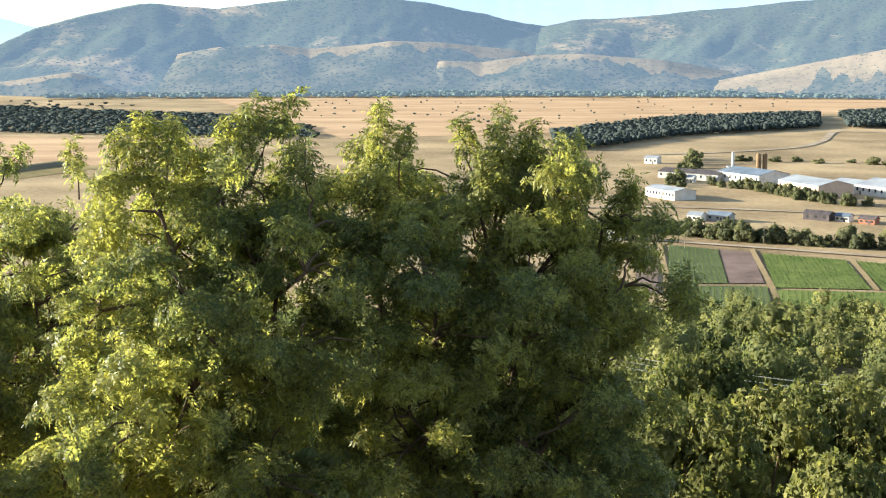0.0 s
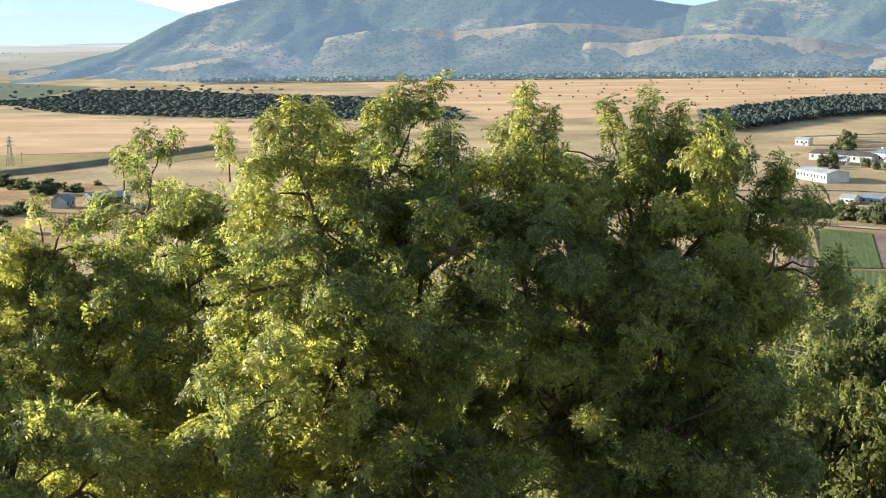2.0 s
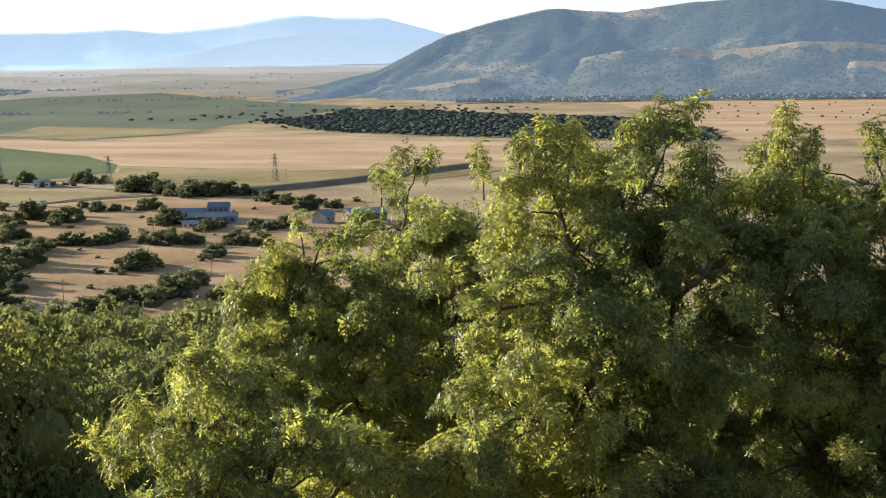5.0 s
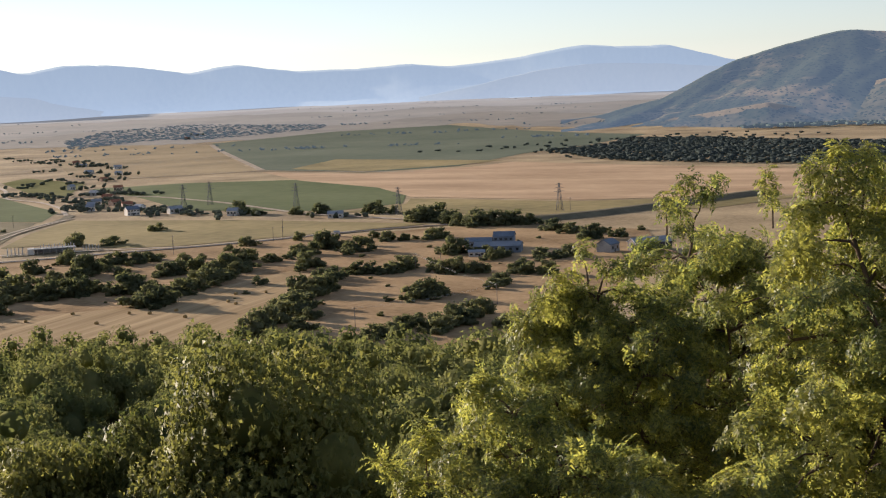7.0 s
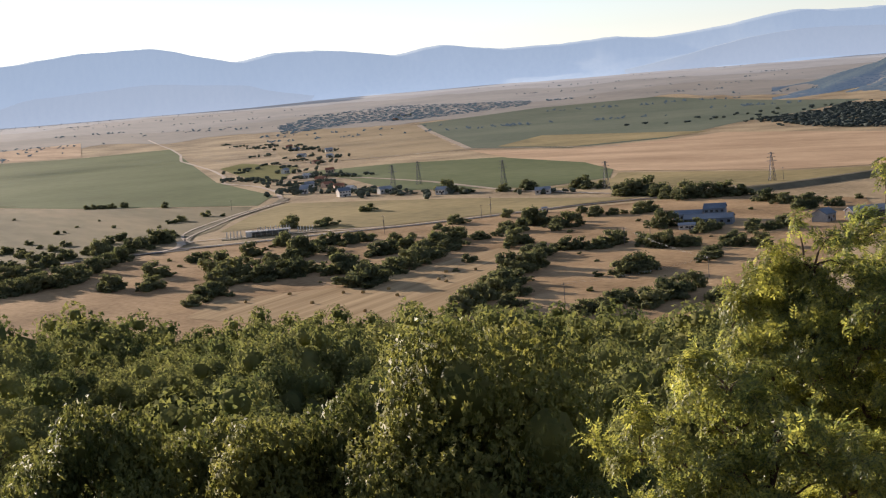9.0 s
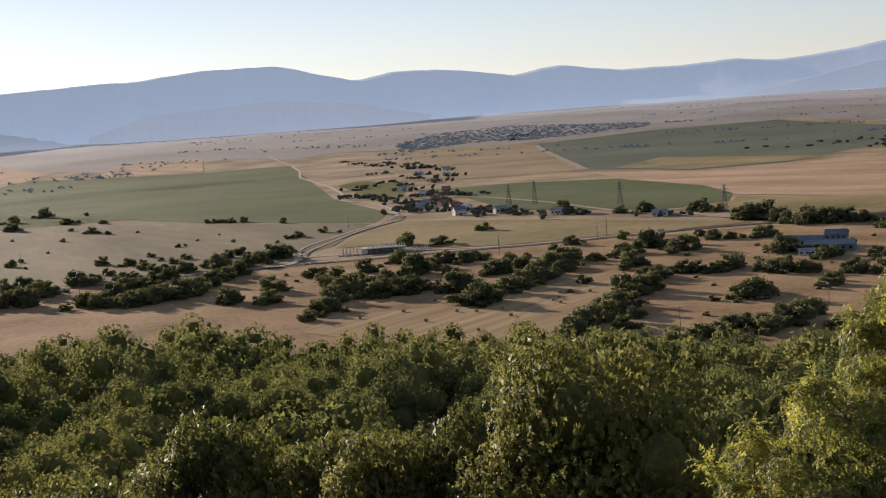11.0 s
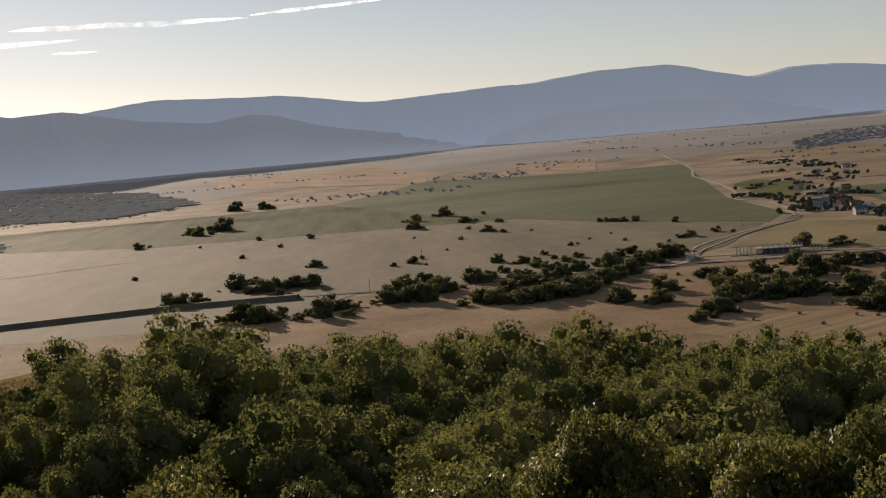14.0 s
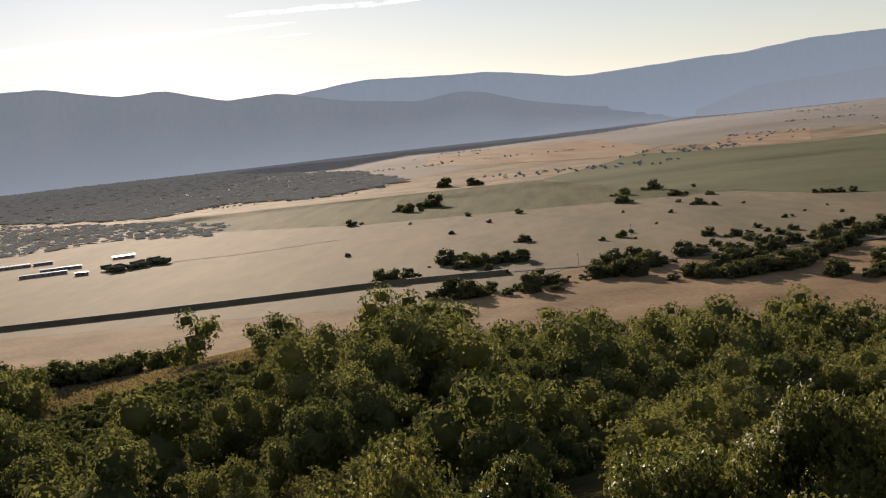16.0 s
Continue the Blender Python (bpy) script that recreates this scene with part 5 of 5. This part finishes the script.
building("factory_hall", "factory hall with peach walls and grey roof", (236, 882), 44, 26, 7.5, -70, M_PEACHWALL, M_ROOFGREY, 3.0, 8, 1, group="works buildings")
building("factory_hall", "long low dark hall behind the chimney", (178, 985), 48, 20, 4.5, -40, M_GREYWALL, M_ROOFDARK, 2.0, 9, 1, group="works buildings")
building("factory_shed", "long pale store with light roof", (272, 884), 52, 18, 6.0, -62, M_WHITE, M_ROOFGREY, 2.0, 10, 1, group="works buildings")
building("factory_shed", "pale low shed beside the works", (292, 905), 30, 16, 5.0, -62, M_PEACHWALL, M_ROOFGREY, 2.0, 6, 1, group="works buildings")


def chimney_stack(x, y):
    c = thing("chimney_stack", "white square boiler tower with a tall pale chimney", "chimney", pose(x, y, gz(x, y)))
    part("tower", box((6.5, 6, 9), (0, 0, 4.5), 0.1), M_WHITE, c)
    part("chimney", join(rod((0.3, 0, 9), (0.3, 0, 19), 1.15, 0.85, 16), rod((0.3, 0, 18.6), (0.3, 0, 19.2), 1.05, 1.05, 16)), M_WHITE, c)
    part("roof", box((7, 6.5, 0.4), (0, 0, 9.2), 0.05), M_ROOFGREY, c)


def silo(x, y):
    c = thing("silo", "tall brown steel silo beside the works", "silo", pose(x, y, gz(x, y)), "pair of silos")
    part("barrel", rod((0, 0, 0), (0, 0, 15.5), 1.7, 1.7, 20), M_STEEL_BROWN, c)
    part("cap", rod((0, 0, 15.5), (0, 0, 16.8), 1.75, 0.4, 20), M_STEEL_BROWN, c)
    part("ladder", join(rod((1.75, -0.2, 0), (1.75, -0.2, 16), 0.05, 0.05, 5), rod((1.75, 0.2, 0), (1.75, 0.2, 16), 0.05, 0.05, 5)), M_STEEL, c)


M_STEEL_BROWN = make_mat("brown_painted_steel", (0.14, 0.09, 0.05), (0.26, 0.18, 0.10), 0.3, 8, 0.6)
chimney_stack(203, 978)
silo(227, 1003)
silo(231.5, 1003)
for _l, _p, _a, _b, _h, _w, _rf in (
        ("small white house with grey roof", (137, 748), 8, 7, 3.2, M_WHITE, M_ROOFGREY), ("low house with blue-grey roof", (150, 749), 13, 8, 3.2, M_GREYWALL, M_ROOFBLUE),
        ("dark low shed with flat roof", (204, 752), 15, 8, 3.4, M_ROOFDARK, M_ROOFDARK), ("small shed with pale blue roof", (216, 746), 8, 6, 2.8, M_WHITE, M_ROOFBLUE),
        ("small brick shed with a dark roof", (226, 735), 9, 6, 2.6, M_BRICK, M_ROOFDARK), ("white farmhouse with grey roof", (167, 1110), 11, 8, 4.5, M_WHITE, M_ROOFGREY),
        ("small white hut with grey roof", (171, 957), 5, 5, 3.5, M_WHITE, M_ROOFGREY), ("white house behind the trees", (84, 676), 10, 8, 5.5, M_WHITE, M_ROOFGREY)):
    building("house", _l, _p, _a, _b, _h, facing(*_p, -25), _w, _rf, 1.6, 3, group="houses by the works")

# the farm on the plain
building("farm_hall", "long farm hall with shade-toned walls and blue-grey roof", (-346, 716), 27, 12, 4.0, facing(-346, 716, -8), M_SHADEWALL, M_ROOFBLUE, 2.0, 7)
building("farmhouse", "two-storey farmhouse with shade-toned walls and sheet roof", (-352, 737), 12, 9, 7.0, facing(-352, 737, -8), M_SHADEWALL, M_ROOFBLUE, 2.4, 4, 2)
building("farm_hall", "farm shed with shade-toned grey walls and sheet roof", (-366, 731), 16, 9, 4.5, facing(-366, 731, -8), M_SHADEWALL, M_ROOFBLUE, 1.8, 5)
building("farm_hut", "small white hut in front of the farm", (-350, 696), 9, 5, 2.6, facing(-350, 696, 0), M_WHITE, M_ROOFGREY, 1.0, 3)
building("barn", "small grey barn with blue-grey roof", (-283, 726), 10, 9, 4.5, facing(-283, 726, 60), M_GREYWALL, M_ROOFBLUE, 2.6, 2, group="barns")
building("barn", "long barn with dark wall and pale roof", (-262, 736), 22, 11, 5.0, facing(-262, 736, 25), M_ROOFDARK, M_ROOFGREY, 2.4, 4, group="barns")

# the village
building("house", "white house with pale blue walls at the village edge", (-778, 908), 10.5, 8, 5, facing(-782, 915, 20), M_WHITE, M_ROOFBLUE, 2.5, 4, 2, group="village houses")
_spots = [(-858, 933), (-866, 989), (-754, 922), (-800, 945), (-830, 960), (-900, 1000), (-668, 908), (-930, 1045), (-990, 1110), (-1085, 1180), (-1150, 1300), (-1220, 1400),
          (-1300, 1440), (-1010, 1150), (-1340, 1540), (-1450, 1600), (-1520, 1660), (-880, 965), (-570, 905), (-1840, 2330), (-1900, 2440)]
for _i, (_x, _y) in enumerate(_spots):
    _x, _y = _x + rng.uniform(-8, 8), _y + rng.uniform(-8, 8)
    _wall, _roof, _lab = ((M_WHITE, M_ROOFGREY, "white low village house with grey roof"), (M_PEACHWALL, M_ROOFRED, "peach village house with red tile roof"), (M_WHITE, M_ROOFGREY, "white village house with grey roof"))[_i % 3]
    building("house", _lab, (_x, _y), rng.uniform(7, 12), rng.uniform(5.5, 8), rng.uniform(2.6, 4.2), facing(_x, _y, rng.uniform(-50, 50)), _wall, _roof, 2.0, 3, group="village houses")

_yards = [(x + rng.normal(0, 13), y + rng.normal(0, 13)) for x, y in _spots for _ in range(7)]
stand("wood_gardens", _yards, rng.uniform(3.5, 7.0, len(_yards)), rng.uniform(2.4, 4.6, len(_yards)), 60, 0.2, M_GARDEN, "leafy trees round the village houses", lumps=2, core=0.95, ball=BALL2)

# low metal-roofed sheds far to the west
for _x, _y, _a, _b in ((-1530, 172, 20, 62), (-1352, 190, 9, 44), (-1400, 214, 8, 40), (-1296, 216, 10, 12), (-1450, 286, 9, 22), (-1520, 215, 8, 20)):
    building("greenhouse", "long low shed with shiny metal roof", (_x, _y), _b, _a, 3.0, facing(_x, _y), M_GREYWALL, M_SHINY, 0.25, 5, group="metal-roofed sheds")
wood("wood_by_sheds", [(-1310, 235), (-1330, 290), (-1290, 300), (-1270, 245)], 8, 8, 0.9, 40, "dark block of trees beside the sheds", leaves=M_GARDEN)


def colonnade():
    """A building site: a raw ground floor with posts of the next one, and free posts on both sides."""
    c = thing("unfinished_building", "unfinished concrete building with rows of white posts", "construction", pose(-643, 671, gz(-643, 671) + 0.12, 0, 0, facing(-643, 671, 0)))
    part("ground_slab", box((62, 17, 0.5), (0, 0, 0)), M_EARTH, c, "dark ground slab")
    part("end_wall", box((4.0, 9.5, 3.4), (-13.2, 0, 2.0), 0.04), M_WHITE, c, "white plastered end wall")
    part("back_wall", box((24, 0.3, 2.8), (1, 4.4, 1.7)), M_GREYWALL, c, "raw grey back wall")
    part("floor_slab", box((27, 10, 0.4), (1.2, 0, 3.3), 0.04), M_GREYWALL, c, "grey concrete floor slab")
    for row in (-4.4, 0.6):
        for i in range(7):
            part("column", box((0.4, 0.4, 2.9), (-9 + i * 3.8, row, 1.7), 0.03), M_WHITE, c)
    for i in range(13):
        part("post", box((0.5, 0.5, 2.3), (-7 + i * 1.72, 3.6 if i % 2 else -3.6, 4.6), 0.03), M_WHITE, c)
    for row in (-5.5, 1.5):
        for i in range(5):
            part("post", box((0.5, 0.5, 4.2), (-27.5 + i * 2.3, row, 2.3), 0.03), M_WHITE, c)
    for i in range(6):
        part("post", box((0.45, 0.45, 3.4), (19.5 + i * 1.9, 2.0, 1.9), 0.03), M_WHITE, c)


colonnade()


# ---------------------------------------------------------------- poles, pylons, bales
def utility_pole(x, y, h=9.5, group="utility poles"):
    p = thing("utility_pole", "weathered wooden utility pole with a crossarm", "pole", pose(x, y, gz(x, y), 0, 0, facing(x, y, 15)), group)
    part("pole", rod((0, 0, -0.5), (0, 0, h), 0.17, 0.12, 8), M_POLE, p)
    part("crossarm", box((1.8, 0.14, 0.16), (0, 0.1, h - 0.7), 0.02), M_POLE, p)
    for i in (-0.75, 0, 0.75):
        part("insulator", rod((i, 0.1, h - 0.6), (i, 0.1, h - 0.3), 0.07, 0.05, 6), M_WHITE, p)


for _x, _y in ((-565, 696), (-550, 797), (-343, 640), (-263, 541), (-292, 470), (-355, 634), (-404, 962), (-546, 673), (-524, 748), (-520, 753), (-813, 808), (112, 640), (152, 655), (-760, 430), (-905, 560), (-700, 470)):
    utility_pole(_x, _y)


def pylon(x, y, h=21.0):
    p = thing("lattice_pylon", "tall grey steel lattice pylon", "pylon", pose(x, y, gz(x, y), 0, 0, facing(x, y, 20)), "row of lattice pylons")
    feet = [(2.2, 2.2), (-2.2, 2.2), (-2.2, -2.2), (2.2, -2.2)]

    def corner(k, z):
        s = 1 - 0.86 * min(z / h, 1)
        return (feet[k][0] * s, feet[k][1] * s, z)

    for k in range(4):
        part("leg", rod(corner(k, -0.3), corner(k, h), 0.16, 0.12, 5), M_STEEL, p)
    levels = [0, 4, 7.5, 10.5, 13, 15, 17, 19, h]
    for a, b in zip(levels, levels[1:]):
        part("brace", join(*[rod(corner(k, a), corner((k + 1) % 4, b), 0.07, 0.07, 4) for k in range(4)], *[rod(corner((k + 1) % 4, a), corner(k, b), 0.07, 0.07, 4) for k in range(4)]), M_STEEL, p)
    for z, w in ((14.5, 4.2), (17.2, 3.4), (19.8, 2.6)):
        part("crossarm", join(rod((-w, 0, z), (w, 0, z), 0.11, 0.11, 5), rod((-w, 0, z), (0, 0, z + 1), 0.07, 0.07, 4), rod((w, 0, z), (0, 0, z + 1), 0.07, 0.07, 4)), M_STEEL, p)


for _x, _y in ((-770, 967), (-765, 998), (-659, 977), (-531, 926), (-410, 956)):
    pylon(_x, _y)


def hay_bale(x, y, turn):
    b = thing("hay_bale", "round straw bale on the mown field", "bale", pose(x, y, gz(x, y) + 0.2, 0, 0, turn), "bales on the mown field")
    bm = rod((-0.7, 0, 0.68), (0.7, 0, 0.68), 0.72, 0.72, 20)
    bmesh.ops.bevel(bm, geom=[e for e in bm.edges if len({round(v.co.x, 2) for v in e.verts}) == 1], offset=0.06, segments=1, affect="EDGES")
    part("roll", bm, M_STRAW, b)
    part("net", join(*[rod((i, 0, 0.68), (i + 0.05, 0, 0.68), 0.73, 0.73, 20) for i in (-0.4, 0.0, 0.4)]), M_STRAW, b)


for _x, _y in ((-442, 471), (-449, 449), (-412, 453), (-416, 479), (-406, 481), (-399, 491), (-383, 477), (-372, 441), (-354, 427), (-384, 420), (-391, 519), (-402, 540), (-390, 548), (-383, 514)):
    hay_bale(_x, _y, rng.uniform(0, 180))


def wires(a, b, count, label, sag=3.0):
    line = thing("power_lines", label, "wires", pose(*a), "power lines")
    for i in range(count):
        s = np.linspace(0, 1, 24)[:, None]
        p = (np.array(b) - np.array(a)) * s
        p[:, 2:] -= 4 * sag * s * (1 - s)
        part("wire", tubes("wire", [(p + np.array([[0, 0, 0.5 * i]]), 0.018, 0.018, 4)], M_WIRE), M_WIRE, line)


wires((10.3, 117.5, 68.4), (36.5, 105.9, 67.0), 3, "three sagging power lines above the wood", 0.4)
wires((-292, 470, 9), (-263, 541, 9), 2, "sagging power lines between wooden poles", 1.5)
wires((-355, 634, 9), (-263, 541, 9), 2, "sagging power lines between wooden poles", 1.5)
building("transformer_hut", "small white transformer hut by the road", (-494, 778), 3.5, 3, 3.2, facing(-494, 778), M_WHITE, M_ROOFGREY, 0.6, 1)


# ---------------------------------------------------------------- crops, clearing, clouds
def crop_rows(name, corners, gap, height, label):
    """Rows of low plants between the first two and the last two corners."""
    (ax, ay), (bx, by), (cx, cy), (dx, dy) = corners
    n = int(math.hypot(bx - ax, by - ay) / gap)
    at = []
    for i in range(n + 1):
        s = i / n
        p0, p1 = (ax + (bx - ax) * s, ay + (by - ay) * s), (dx + (cx - dx) * s, dy + (cy - dy) * s)
        for u in np.arange(0, 1, 0.55 / max(1, math.hypot(p1[0] - p0[0], p1[1] - p0[1]))):
            if noise.noise((i * 0.35, u * 9, 2.0)) > -0.38:
                at.append((p0[0] + (p1[0] - p0[0]) * u, p0[1] + (p1[1] - p0[1]) * u, 0.42))
    at = np.array(at) + rng.normal(0, 0.08, (len(at), 3)) * (1, 1, 0.3)
    up = np.array([0, 0, 1.0]) + rng.normal(0, 0.5, at.shape)
    me = spray(name, at + (0, 0, height * 0.4), rng.normal(size=at.shape) * (1, 1, 0.4), up, rng.uniform(0.7, 1.1, len(at)) * height * 1.6, CLUMP, M_CROPLEAF)
    tagged(new(name, me), label, "crop", kind="stuff")


crop_rows("crop_rows_dark", [(107, 654), (127, 640), (113, 548), (90, 548)], 2.1, 0.38, "rows of low green vegetables")
crop_rows("crop_rows_low", [(89, 543), (127, 540), (111, 462), (76, 462)], 2.4, 0.38, "rows of low green vegetables")
crop_rows("crop_rows_south", [(129, 533), (196, 522), (171, 453), (110, 453)], 2.4, 0.38, "rows of low green vegetables")
crop_rows("crop_rows_green", [(145, 628), (177, 608), (166, 534), (130, 538)], 2.0, 0.4, "dense bright green crop")
crop_rows("crop_rows_east", [(181, 604), (219, 583), (198, 526), (170, 531)], 2.0, 0.4, "dense bright green crop")


def clearing():
    n = 14000
    az, r = rng.uniform(73.5, 85, n), rng.uniform(262, 332, n)
    x, y = -r * np.sin(np.radians(az)), r * np.cos(np.radians(az))
    at = np.stack([x, y, ground_z(x, y) + 0.25], 1)
    along = np.array([0, 0, 1.0]) + rng.normal(0, 0.4, at.shape)
    me = spray("dry_grass", at, along, rng.normal(size=at.shape), rng.uniform(0.5, 1.1, n), CLUMP * (1, 0.6, 1), M_DRYTUFT)
    tagged(new("dry_grass", me), "tall dry grass in a clearing of the wood", "grass", kind="stuff")


clearing()
_low = [spot(rng.uniform(73, 85), rng.uniform(205, 266)) for _ in range(420)] + [spot(rng.uniform(76.5, 82.5), rng.uniform(318, 334)) for _ in range(60)] + [spot(rng.uniform(83.2, 85), rng.uniform(270, 325)) for _ in range(25)]
_tall = np.concatenate([rng.uniform(1.4, 3.0, 420), rng.uniform(3.0, 6.0, 60), rng.uniform(5.0, 9.0, 25)])
stand("scrub_on_knoll", _low, _tall, _tall * rng.uniform(0.5, 0.9, 505), 140, 0.135, M_WOOD, "green scrub round the grassy knoll", "scrub", 6, ball=BALL1)


def cloud_streak(a0, e0, a1, e1, thick, seed):
    """A long thin evening cloud, tapering at both ends."""
    v, f, n, r = [], [], 60, 4600
    for i in range(n):
        s = i / (n - 1)
        az, el = a0 + (a1 - a0) * s, e0 + (e1 - e0) * s + 0.05 * fractal(s * 4, seed, 0.3)
        w = thick * math.sin(math.pi * min(1, max(0.02, s))) ** 0.7 * (1 + 0.5 * fractal(s * 7, seed, 4.4))
        x, y = spot(az, r)
        for k in (-1, -0.4, 0.4, 1):
            v.append((x, y + 30 * (1 - k * k), EYE[2] + r * math.tan(radians(el + k * w / 2))))
    i, j = np.meshgrid(np.arange(n - 1), np.arange(3), indexing="ij")
    f = np.stack([i * 4 + j, i * 4 + j + 1, (i + 1) * 4 + j + 1, (i + 1) * 4 + j], -1).reshape(-1, 4)
    me = quads("backdrop_cloud", v, f, M_CLOUD, True)
    tagged(new("backdrop_cloud", me), "long thin cloud streak, its sunlight painted as glow", "cloud", kind="structure")


cloud_streak(92, 4.55, 71.0, 4.97, 0.42, 1.0)
cloud_streak(73.8, 5.50, 64.6, 5.36, 0.26, 2.0)
cloud_streak(64.4, 5.45, 59.2, 5.66, 0.16, 3.0)
cloud_streak(72.2, 4.50, 70.6, 4.47, 0.07, 4.0)
